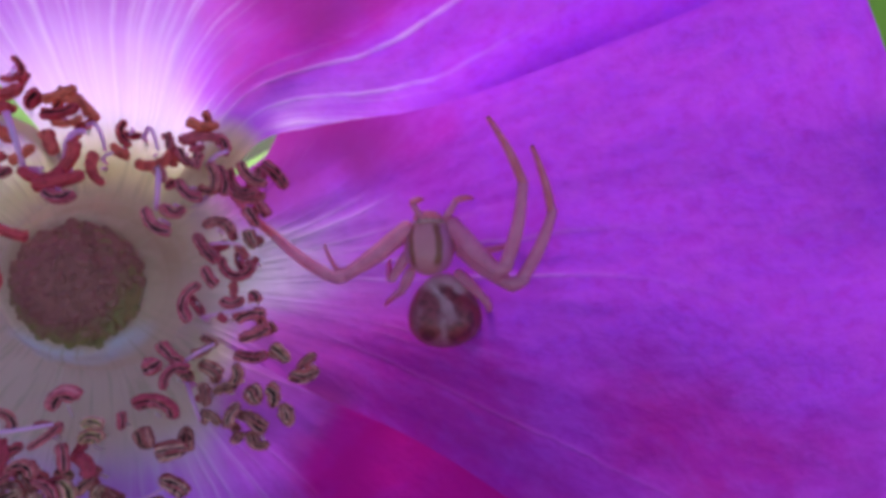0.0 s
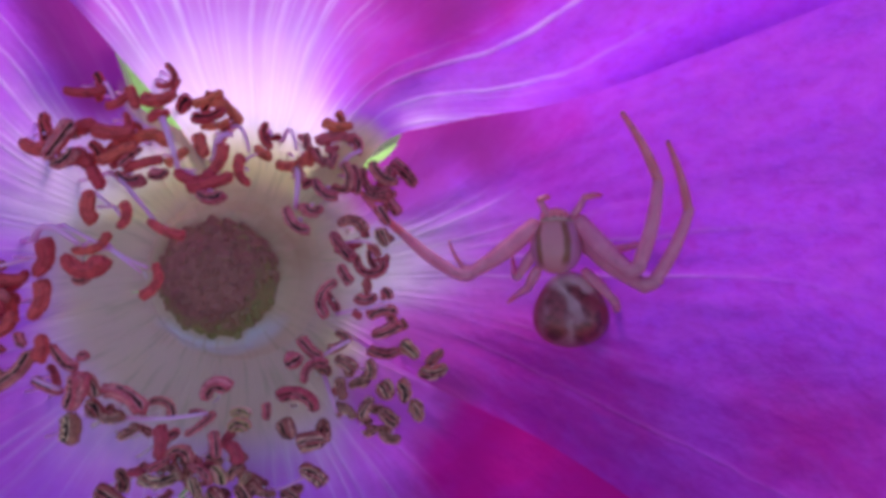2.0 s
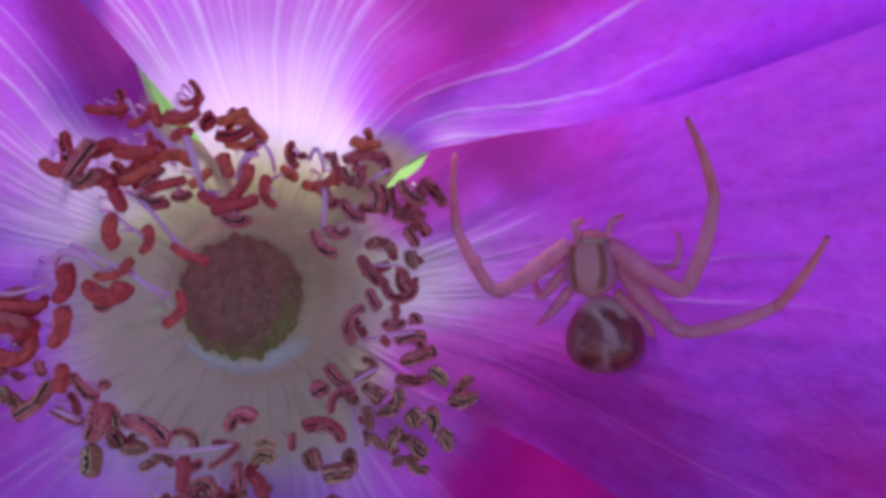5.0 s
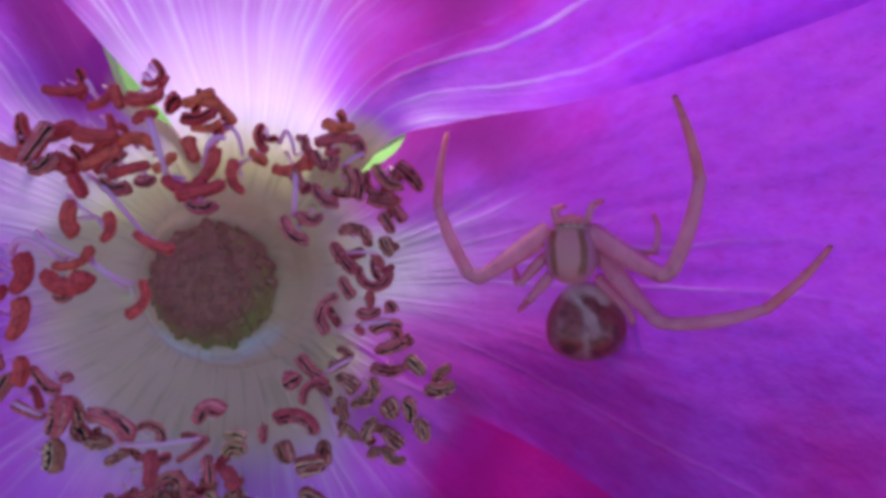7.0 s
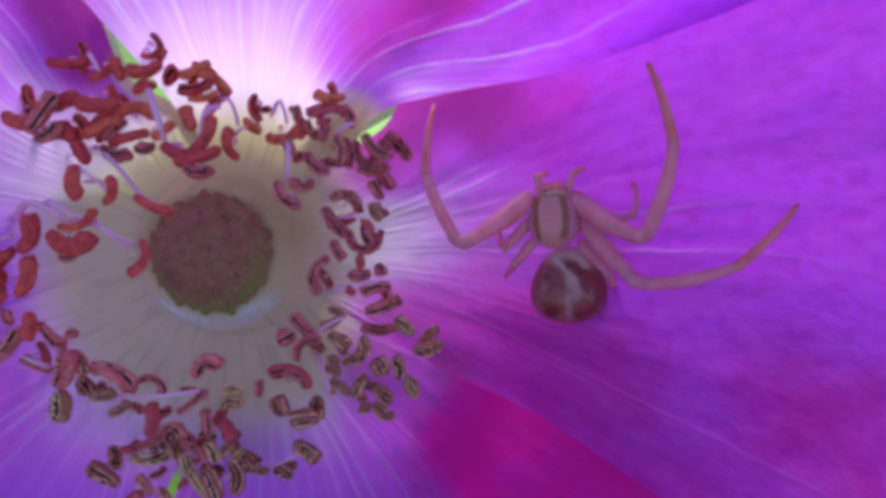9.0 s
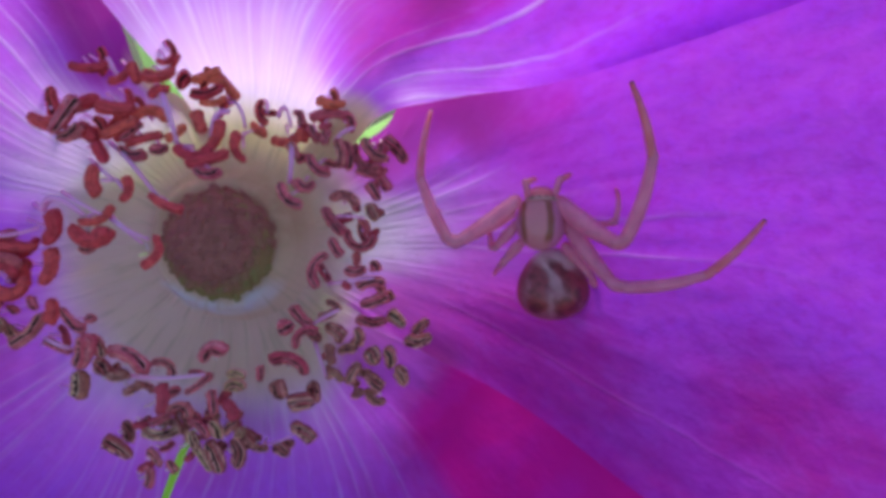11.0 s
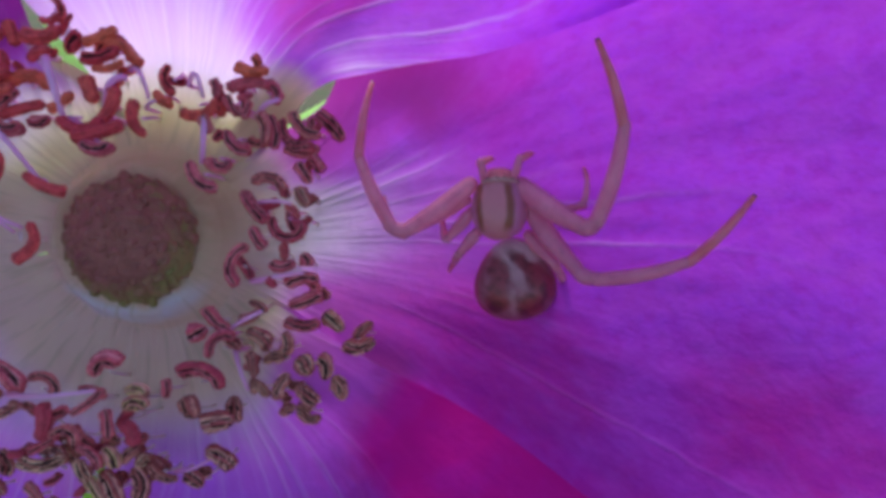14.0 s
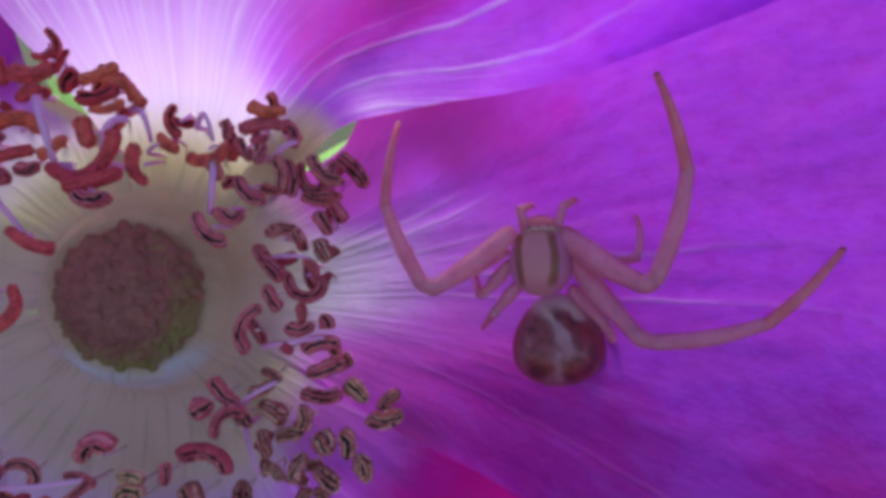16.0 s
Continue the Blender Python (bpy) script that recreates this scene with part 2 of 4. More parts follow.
def filament_material(name, a, b, clear):
    """Coloured above, cream-green at the foot."""
    n = Nodes(name)
    place = n.here()
    x, y, z = n.split(place)
    col = n.mix(n.step(n.noise(place, 0.4, 3), 0.35, 0.65), rgb(*a), rgb(*b))
    col = n.mix(n.step(z, -5.2, -2.6, 0.9, 0.0), col, rgb(0.88, 0.80, 0.62))
    return n.skin(col, 0.42, None, clear, None, 0.35)


FILAMENT = filament_material("filament_violet", (0.98, 0.44, 0.80), (0.98, 0.56, 0.88), 0.3)
FILAMENT_PALE = filament_material("filament_pale", (0.94, 0.80, 0.80), (0.92, 0.84, 0.80), 0.5)
LEAF = plain("leaf", (0.16, 0.36, 0.04), (0.22, 0.44, 0.06), 0.05, 0.5, 0.5, 0.1)
SEPAL = plain("sepal", (0.44, 0.86, 0.24), (0.50, 0.90, 0.30), 0.3, 0.5, 0.55, 0.05)
STEM = plain("stem", (0.12, 0.22, 0.05), (0.20, 0.14, 0.06), 0.3, 0.6, 0.0, 0.1)
SOIL = plain("soil", (0.10, 0.08, 0.05), (0.06, 0.09, 0.03), 0.01, 0.9, 0.0, 5.0)
LEG = plain("spider_leg", (0.92, 0.36, 0.53), (0.84, 0.27, 0.44), 0.8, 0.45, 0.42, 0.02, 0.35, grain=5.0)
TARSUS = plain("spider_foot", (0.90, 0.27, 0.36), (0.82, 0.18, 0.22), 1.0, 0.45, 0.28, 0.02, 0.3)
CLAW = plain("spider_claw", (0.42, 0.09, 0.09), (0.32, 0.05, 0.06), 2.0, 0.45)
RIDGE = plain("spider_ridge", (0.62, 0.33, 0.34), (0.54, 0.26, 0.27), 2.0, 0.4)
EYE_MAT = plain("spider_eye", (0.02, 0.01, 0.01), (0.03, 0.02, 0.02), 4.0, 0.15)


def disc_material():
    n = Nodes("flower_disc")
    x, y, _ = n.split(n.here())
    x, y = n.calc("ADD", x, 11.3), n.calc("ADD", y, 1.7)
    r = n.calc("SQRT", n.calc("ADD", n.calc("MULTIPLY", x, x), n.calc("MULTIPLY", y, y)))
    ang = n.calc("ARCTAN2", y, x)
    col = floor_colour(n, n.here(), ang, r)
    wet = n.step(n.calc("ABSOLUTE", n.calc("SUBTRACT", r, 3.9)), 0.2, 1.0, 0.25, 0.5)
    rays = n.noise(n.triple(n.calc("MULTIPLY", ang, 17.0), n.calc("MULTIPLY", r, 0.25)), 1.0, 3)
    return n.skin(col, wet, n.bump(rays, 0.12, 0.6), 0.0, None, 0.3)


def stigma_material(name, pieces):
    """Brown-purple above, yellow-green towards the foot of the dome."""
    n = Nodes(name)
    if pieces:
        info = n.add("ShaderNodeObjectInfo")
        away = n.tree.nodes.new("ShaderNodeVectorMath")
        away.operation = "DISTANCE"
        n.put(away, 0, info.outputs["Location"])
        away.inputs[1].default_value = FACE @ mm(DOME.x, DOME.y, -2.1)
        drop = n.tree.nodes.new("ShaderNodeVectorMath")
        drop.operation = "DOT_PRODUCT"
        n.put(drop, 0, info.outputs["Location"])
        drop.inputs[1].default_value = FACE.to_3x3().col[1]
        level = (FACE @ mm(DOME.x, DOME.y, -2.5)).dot(FACE.to_3x3().col[1])
        low = n.calc("MULTIPLY", n.step(away.outputs["Value"], 1.9 * MM, 3.1 * MM, 0.0, 0.9), n.step(drop.outputs["Value"], level - 1.6 * MM, level + 1.2 * MM, 1.0, 0.15))
        which = info.outputs["Random"]
    else:
        low = n.step(n.split(n.here())[2], -3.4, -2.4, 0.8, 0.0)
        which = n.noise(n.here(), 1.0, 2)
    blot = n.noise(n.here(), 2.5, 3)
    col = n.mix(n.step(which, 0.2, 0.9), rgb(0.41, 0.17, 0.14), rgb(0.33, 0.135, 0.11))
    col = n.mix(n.calc("MULTIPLY", n.step(blot, 0.5, 0.7), 0.3), col, rgb(0.24, 0.11, 0.08))
    col = n.mix(n.calc("MULTIPLY", low, n.step(which, 0.1, 0.6, 0.5, 1.0)), col, rgb(0.34, 0.31, 0.11))
    return n.skin(col, 0.7, n.bump(n.noise(n.here(), 5.0, 3), 0.02, 0.5), 0.0, None, 0.08)


def abdomen_material():
    """Cream shoulders and middle stripe, red-brown streaks down both sides, two dark spots behind and a red rim."""
    n = Nodes("abdomen")
    wob = n.noise(n.here(), 1.5, 3)
    x, y, z = n.split(n.here())
    x = n.calc("ADD", x, n.calc("MULTIPLY", n.calc("SUBTRACT", wob, 0.5), 0.4))
    y2 = n.calc("ADD", y, n.calc("MULTIPLY", n.calc("SUBTRACT", n.noise(n.here(), 1.3, 2), 0.5), 0.4))

    def spot(cx, cy, sx, sy, lean=0.0):
        c, t = math.cos(radians(lean)), math.sin(radians(lean))
        dx, dy = n.calc("SUBTRACT", x, cx), n.calc("SUBTRACT", y2, cy)
        p = n.calc("DIVIDE", n.calc("ADD", n.calc("MULTIPLY", dx, c), n.calc("MULTIPLY", dy, t)), sx)
        q = n.calc("DIVIDE", n.calc("SUBTRACT", n.calc("MULTIPLY", dy, c), n.calc("MULTIPLY", dx, t)), sy)
        return n.step(n.calc("SQRT", n.calc("ADD", n.calc("MULTIPLY", p, p), n.calc("MULTIPLY", q, q))), 0.55, 1.1, 1.0, 0.0)

    streak = n.calc("MAXIMUM", spot(0.5, 0.6, 1.5, 0.42, -45), spot(1.15, -0.2, 1.15, 0.72, -50))
    left = n.calc("MULTIPLY", n.calc("MAXIMUM", spot(-0.85, 0.45, 0.6, 0.9, 8), spot(-1.0, -0.4, 0.55, 0.9)), 0.9)
    behind = n.calc("MAXIMUM", spot(-1.1, -1.0, 0.72, 0.6), spot(0.6, -1.2, 0.85, 0.7))
    dark = n.calc("MAXIMUM", streak, n.calc("MAXIMUM", left, behind))
    rim = n.step(z, 0.15, 0.8, 1.0, 0.0)
    front = n.step(y, 1.2, 1.7)
    red = n.calc("MULTIPLY", rim, n.calc("SUBTRACT", 1.0, front))
    pale = n.calc("MAXIMUM", n.step(y2, 0.95, 1.5), n.calc("MAXIMUM", spot(-0.2, 0.45, 1.35, 0.38, -60), n.calc("MAXIMUM", spot(-0.3, -1.0, 0.2, 0.8), spot(0.8, 1.15, 0.6, 0.34, -30))))
    ground = n.mix(n.step(n.noise(n.here(), 1.6, 4), 0.36, 0.62), rgb(0.40, 0.12, 0.17), rgb(0.27, 0.06, 0.09))
    ground = n.mix(n.calc("MULTIPLY", pale, n.step(y, 0.6, 1.4, 0.42, 0.85)), ground, n.mix(n.step(y, -1.0, 0.8), rgb(0.44, 0.17, 0.22), rgb(0.74, 0.46, 0.48)))
    col = n.mix(red, ground, rgb(0.42, 0.035, 0.06))
    col = n.mix(n.calc("MULTIPLY", dark, 0.92), col, n.mix(n.step(wob, 0.4, 0.65), rgb(0.30, 0.03, 0.045), rgb(0.13, 0.012, 0.022)))
    return n.skin(col, 0.36, n.bump(n.noise(n.here(), 5.0, 2), 0.02, 0.5), 0.0, None, 0.5, 0.15)


def carapace_material():
    """A flat pale plate leaning to one side between two brown bands, with pinker flanks."""
    n = Nodes("carapace")
    x, y, z = n.split(n.here())
    wob = n.calc("MULTIPLY", n.calc("SUBTRACT", n.noise(n.here(), 2.0, 3), 0.5), 0.22)
    bow = n.calc("MULTIPLY", n.calc("MULTIPLY", y, y), 0.09)
    x = n.calc("ADD", x, wob)
    one = n.step(n.calc("ABSOLUTE", n.calc("SUBTRACT", x, n.calc("SUBTRACT", -1.02, n.calc("MULTIPLY", bow, -1.2)))), 0.05, 0.2, 1.0, 0.0)
    two = n.step(n.calc("ABSOLUTE", n.calc("SUBTRACT", x, n.calc("SUBTRACT", 0.42, bow))), 0.1, 0.27, 1.0, 0.0)
    band = n.calc("MULTIPLY", n.calc("MAXIMUM", one, two), n.calc("MULTIPLY", n.step(y, 0.85, 1.2, 1.0, 0.2), n.step(y, -1.4, -0.9)))
    plate = n.step(n.calc("ABSOLUTE", n.calc("ADD", x, 0.3)), 0.55, 0.85, 1.0, 0.0)
    col = n.mix(plate, rgb(0.58, 0.17, 0.34), rgb(0.62, 0.20, 0.25))
    col = n.mix(n.calc("MULTIPLY", n.step(n.noise(n.here(), 3.0, 3), 0.45, 0.7), 0.3), col, rgb(0.55, 0.18, 0.22))
    col = n.mix(n.calc("MULTIPLY", band, 0.88), col, rgb(0.24, 0.06, 0.02))
    col = n.mix(n.step(y, 1.0, 1.35, 0.0, 0.6), col, rgb(0.66, 0.28, 0.18))
    return n.skin(col, 0.35, n.bump(n.noise(n.here(), 4.0, 2), 0.02, 0.5), 0.0, None, 0.45, 0.2)


DISC, STIGMA, STIGMA_TIP = disc_material(), stigma_material("pistil_dome", False), stigma_material("stigma", True)
BELLY, SHELL = abdomen_material(), carapace_material()


# ---- mesh helpers (inputs in millimetres) ----
def mesh(name, bm, material, smooth=True):
    for f in bm.faces:
        f.smooth = smooth
    data = bpy.data.meshes.new(name)
    bm.to_mesh(data)
    bm.free()
    for m in material if isinstance(material, (list, tuple)) else [material]:
        data.materials.append(m)
    return data


def part(name, data, parent, label="", at=(0, 0, 0)):
    ob = new(name, data)
    ob.parent = parent
    ob.location = mm(*at)
    return tagged(ob, label)


def ring_tube(bm, centres, radii, sides=8, squash=1.0, cap=True, slot=0):
    """A tube through centres (Vectors in mm) with a radius at each."""
    rings = []
    side = None
    for i, c in enumerate(centres):
        d = (centres[min(i + 1, len(centres) - 1)] - centres[max(i - 1, 0)]).normalized()
        if side is None:
            side = d.orthogonal().normalized()
        side = (side - d * side.dot(d)).normalized()
        up = d.cross(side)
        rings.append([bm.verts.new((c + (side * math.cos(a) + up * math.sin(a) * squash) * radii[i]) * MM)
                      for a in (2 * math.pi * k / sides for k in range(sides))])
    for a, b in zip(rings, rings[1:]):
        for k in range(sides):
            bm.faces.new((a[k], a[(k + 1) % sides], b[(k + 1) % sides], b[k])).material_index = slot
    if cap:
        bm.faces.new(list(reversed(rings[0]))).material_index = slot
        bm.faces.new(rings[-1]).material_index = slot
    return rings


def bezier(a, b, c, d, steps):
    return [a * (1 - t) ** 3 + b * 3 * t * (1 - t) ** 2 + c * 3 * t * t * (1 - t) + d * t ** 3 for t in (i / steps for i in range(steps + 1))]


def ease(x, lo, hi):
    t = min(1.0, max(0.0, (x - lo) / (hi - lo)))
    return t * t * (3 - 2 * t)


def curve_value(x, xs, ys):
    """A smooth line through a few knots."""
    if x <= xs[0]:
        return ys[0]
    for i in range(len(xs) - 1):
        if x <= xs[i + 1]:
            h = xs[i + 1] - xs[i]
            t = (x - xs[i]) / h
            def slope(k):
                a, b = max(k - 1, 0), min(k + 1, len(xs) - 1)
                return (ys[b] - ys[a]) / (xs[b] - xs[a])
            return ((2 * t ** 3 - 3 * t * t + 1) * ys[i] + (t ** 3 - 2 * t * t + t) * h * slope(i)
                    + (3 * t * t - 2 * t ** 3) * ys[i + 1] + (t ** 3 - t * t) * h * slope(i + 1))
    return ys[-1]


# ---- ground ----
def build_ground():
    bm = bmesh.new()
    n, half = 60, 400.0
    grid = [[None] * (n + 1) for _ in range(n + 1)]
    for i in range(n + 1):
        for j in range(n + 1):
            x, y = [half * abs(2 * k / n - 1) ** 3 * (1 if 2 * k > n else -1) for k in (i, j)]
            grid[i][j] = bm.verts.new((x, y, 0.03 * noise.noise(Vector((x, y, 0)) * 1.7)))
    for i in range(n):
        for j in range(n):
            bm.faces.new((grid[i][j], grid[i + 1][j], grid[i + 1][j + 1], grid[i][j + 1]))
    tagged(new("ground", mesh("ground", bm, SOIL)), "bare brown and mossy soil under the rose bush", "ground", kind="structure")


build_ground()

# ---- the rose ----
rose = new("rose_flower")
rose.matrix_world = FACE @ Matrix.Translation(CENTRE * MM)
tagged(rose, "open magenta rose with pale veined petals and red anthers", "flower")
HOME = tuple(-CENTRE)


def bowl(r, a):
    """Height of the open flower's bowl at distance r and angle a (radians)."""
    right = curve_value(r, (4, 6, 9, 12, 15, 18, 21, 25, 30, 38), (-5.2, -6.0, -6.2, -6.0, -5.9, -4.9, -2.6, 0.8, 3.4, 6.0))
    upper = curve_value(r, (4, 6, 9, 11, 13, 15, 18, 25, 38), (-5.2, -5.4, -4.8, -3.6, -2.4, -1.6, -0.2, 2.5, 6.0))
    w = 0.5 - 0.5 * math.cos(min(1.0, max(0.0, abs(a - radians(75)) / radians(65))) * math.pi)
    return upper * (1 - w) + right * w + 0.26 * min(r, 12) * max(0.0, -math.cos(a))


KNOTS = (5, 8, 11, 14, 20, 28, 38)


def petal(name, lo, hi, lift, reach, seed, lilac, white, label, fan=(0, 0), maroon_shade=lambda s, r: 0.0, cream=lambda s, r: 0.0, veined=1.0):
    """One petal between two edge lines, each given as an angle (degrees) at the knots; its veins fan out from a middle line."""
    bm = bmesh.new()
    uv = bm.loops.layers.uv.new("UVMap")
    nu, nv = 96, 110
    rows = []
    for j in range(nv + 1):
        row = []
        for i in range(nu + 1):
            s = i / nu
            edge = 1 - abs(2 * s - 1)
            rim = reach * (0.93 + 0.07 * math.sin(edge * math.pi / 2) - 0.05 * math.exp(-((s - 0.5) / 0.09) ** 2))
            rim += 0.5 * noise.noise(Vector((s * 7, seed, 0)))
            r = 4.4 + (rim - 4.4) * j / nv
            a0, a1 = curve_value(r, KNOTS, lo), curve_value(r, KNOTS, hi)
            a = radians(a0 + (a1 - a0) * s)
            x, y = r * math.cos(a), r * math.sin(a)
            z = bowl(r, a) + lift(s, r) * ease(r, 7, 14)
            z += 0.55 * ease(r, 9, 20) * noise.noise(Vector((x * 0.12, y * 0.12, seed * 3.1)))
            z += 0.18 * ease(r, 8, 14) * noise.noise(Vector((a * 9, r * 0.08, seed)))
            z += 0.05 * noise.noise(Vector((x * 0.9, y * 0.9, seed))) + 0.035 * noise.noise(Vector((a * 40, r * 0.12, seed + 7)))
            z += 0.6 * ease(r, rim - 6, rim) * noise.noise(Vector((a * 5, 0.3, seed * 1.7)))
            row.append((bm.verts.new((Vector((x, y, z)) + Vector((CENTRE.x, CENTRE.y, 0))) * MM), a, r))
        rows.append(row)
    for j in range(nv):
        for i in range(nu):
            quad = (rows[j][i], rows[j][i + 1], rows[j + 1][i + 1], rows[j + 1][i])
            f = bm.faces.new([q[0] for q in quad])
            for loop, q in zip(f.loops, quad):
                loop[uv].uv = (radians(fan[0]) + (q[1] - radians(fan[0])) / (1 + fan[1] * ease(q[2], 6, 22)) + seed * 11, q[2] / 40)
    data = mesh(name, bm, PETAL)
    share = data.attributes.new("lilac", "FLOAT", "POINT")
    share.data.foreach_set("value", [lilac(i / nu, rows[j][i][2]) for j in range(nv + 1) for i in range(nu + 1)])
    share = data.attributes.new("white", "FLOAT", "POINT")
    share.data.foreach_set("value", [white(i / nu, rows[j][i][2]) for j in range(nv + 1) for i in range(nu + 1)])
    share = data.attributes.new("maroon_shade", "FLOAT", "POINT")
    share.data.foreach_set("value", [maroon_shade(i / nu, rows[j][i][2]) for j in range(nv + 1) for i in range(nu + 1)])
    share = data.attributes.new("veined", "FLOAT", "POINT")
    share.data.foreach_set("value", [veined] * len(data.vertices))
    share = data.attributes.new("cream", "FLOAT", "POINT")
    share.data.foreach_set("value", [cream(i / nu, rows[j][i][2]) for j in range(nv + 1) for i in range(nu + 1)])
    return part(name, data, rose, label, HOME)


petal("petal", (40, 40, 40.5, 34.5, 26, 22.5, 22), (108, 110, 113.5, 117, 121, 122, 118),
      lambda s, r: 0.6 + (0.5 + 1.4 * (1 - ease(r, 17, 27))) * (1 - ease(s, 0, 0.26)), 42, 1,
      # sky light caught by the raised right edge is painted as a paler band
      lambda s, r: 0.3 * (1 - ease(s, 0.05, 0.16)) - 0.22 * ease(s, 0.1, 0.2) * (1 - ease(s, 0.38, 0.58)) * ease(r, 12, 17) + 0.06 + 0.12 * ease(r, 24, 34) * (1 - ease(s, 0.3, 0.5)),
      lambda s, r: 4.6 - 7.5 * (1 - ease(s, 0.18, 0.45)) * ease(r, 9, 13) + 6.8 * (1 - ease(s, 0.05, 0.2)) * ease(r, 11, 13.5), "upright petal with a white veined base", (92, 0.6),
      # its right part dimmed in the colour, with less light through it
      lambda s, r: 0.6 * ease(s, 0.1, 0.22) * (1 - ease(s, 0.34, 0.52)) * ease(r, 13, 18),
      # yellow-green claw at the right base, coloured together with its shade
      lambda s, r: 0.9 * (1 - ease(s, 0.06, 0.3)) * (1 - ease(r, 10.5, 14)))
petal("petal", (-31, -31, -30.5, -30, -28, -28, -26), (43, 41.5, 38.5, 42, 31, 27, 26),
      lambda s, r: 0.3 * (1 - ease(s, 0, 0.25)), 40.8, 2,
      lambda s, r: 0.04 - 0.18 * (1 - ease(s, 0.1, 0.5)) + 0.3 * ease(r, 18, 32) * ease(s, 0.25, 0.55)
      - 0.12 * math.exp(-((s - 0.27) / 0.09) ** 2 - ((r - 29) / 4) ** 2),
      lambda s, r: 2.8 - 5.0 * ease(s, 0.6, 0.78) - 5.5 * (1 - ease(s, 0.16, 0.42)), "broad lilac petal with pale veins", (-2, 0.5),
      # shade below the upper petal's edge, painted in
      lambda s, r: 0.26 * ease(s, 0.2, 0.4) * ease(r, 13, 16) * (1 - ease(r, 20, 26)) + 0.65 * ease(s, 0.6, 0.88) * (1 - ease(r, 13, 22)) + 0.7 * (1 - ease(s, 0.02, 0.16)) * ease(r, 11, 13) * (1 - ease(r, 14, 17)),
      lambda s, r: -0.3, 0.45)
petal("petal", (-101.5, -102, -103, -104.5, -105, -104, -104), (-29, -29, -28.5, -28, -26, -25.5, -24),
      lambda s, r: -0.9, 37, 3,
      lambda s, r: 0.08 - 0.52 * ease(s, 0.62, 0.8) * ease(r, 12, 17), lambda s, r: 2.4 - 4.5 * ease(s, 0.5, 0.8), "deep magenta petal tucked under its neighbour", (-65, 0.3), cream=lambda s, r: 0.5 * (1 - ease(s, 0.55, 0.8)), veined=0.55)
petal("petal", (190, 189, 188, 188, 188, 186, 188), (259.5, 258.5, 258, 254, 255, 259, 258),
      lambda s, r: -0.3, 36, 4,
      lambda s, r: 0.05 - 0.22 * (1 - ease(s, 0.1, 0.4)) * ease(r, 11, 16), lambda s, r: 1.4 + 2.2 * ease(s, 0.3, 0.6), "purple petal with pale streaks", (222, 0.3), cream=lambda s, r: 0.5, veined=0.4)
petal("petal", (104, 108, 120, 119.5, 113, 112, 112), (189, 191, 194, 197, 198, 198, 196),
      lambda s, r: 0.4 - 1.9 * (1 - ease(s, 0, 0.22)) + 1.0 * ease(s, 0.05, 0.22) * (1 - ease(s, 0.22, 0.5)), 36, 5,
      lambda s, r: 0.1 - 0.3 * ease(s, 0.8, 0.95) * ease(r, 12, 18),
      lambda s, r: 4.2 - 4.0 * (1 - ease(s, 0.12, 0.22)) - 4.0 * ease(s, 0.55, 0.8), "lilac petal with a folded edge", (165, 0.3),
      # the folded edge turns from the light: its shade is painted
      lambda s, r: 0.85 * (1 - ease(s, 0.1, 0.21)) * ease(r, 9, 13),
      lambda s, r: max((1 - ease(s, 0.02, 0.1)) * (1 - ease(r, 13, 16)), 0.45 * ease(s, 0.45, 0.7)), 0.7)


def build_disc():
    """The cream floor of the flower: a shallow dish round the stigmas that runs out into the petals' bases."""
    bm = bmesh.new()
    rings = []
    n = 120
    for r in (0.3, 2.0, 2.8, 3.1, 3.4, 3.7, 4.0, 4.3, 4.6, 4.9, 5.2, 5.5):
        ring = []
        for k in range(n):
            a = 2 * math.pi * k / n
            inner = curve_value(r, (0.3, 2.8, 3.3, 3.9, 4.6, 6.0, 9.2), (-3.8, -4.25, -4.35, -4.4, -4.75, -5.6, -7.0)) + 0.26 * r * max(0.0, -math.cos(a))
            blend = ease(r, 3.4, 4.9)
            edge = bowl(r, a if a < math.pi * 1.4 else a - 2 * math.pi) + 0.05 - 0.4 * ease(r, 4.7, 5.5)
            z = inner * (1 - blend) + edge * blend + 0.07 * noise.noise(Vector((math.cos(a) * 14, math.sin(a) * 14, r * 0.4))) + 0.2 * math.exp(-((r - 3.9) / 0.4) ** 2) * (0.25 + noise.noise(Vector((math.cos(a) * 1.6, math.sin(a) * 1.6, 3.0))))
            mid = DOME.lerp(CENTRE, ease(r, 3.6, 5.0))
            ring.append(bm.verts.new(Vector((mid.x + r * math.cos(a), mid.y + r * math.sin(a), z)) * MM))
        rings.append(ring)
    for r, z in ((4.6, -8.2), (3.0, -9.0)):
        rings.append([bm.verts.new(Vector((CENTRE.x + r * math.cos(a), CENTRE.y + r * math.sin(a), z)) * MM) for a in (2 * math.pi * k / n for k in range(n))])
    for a, b in zip(rings, rings[1:]):
        for k in range(n):
            bm.faces.new((a[k], b[k], b[(k + 1) % n], a[(k + 1) % n]))
    bm.faces.new(rings[0])
    part("disc", mesh("disc", bm, DISC), rose, "cream and greenish floor of the flower", HOME)


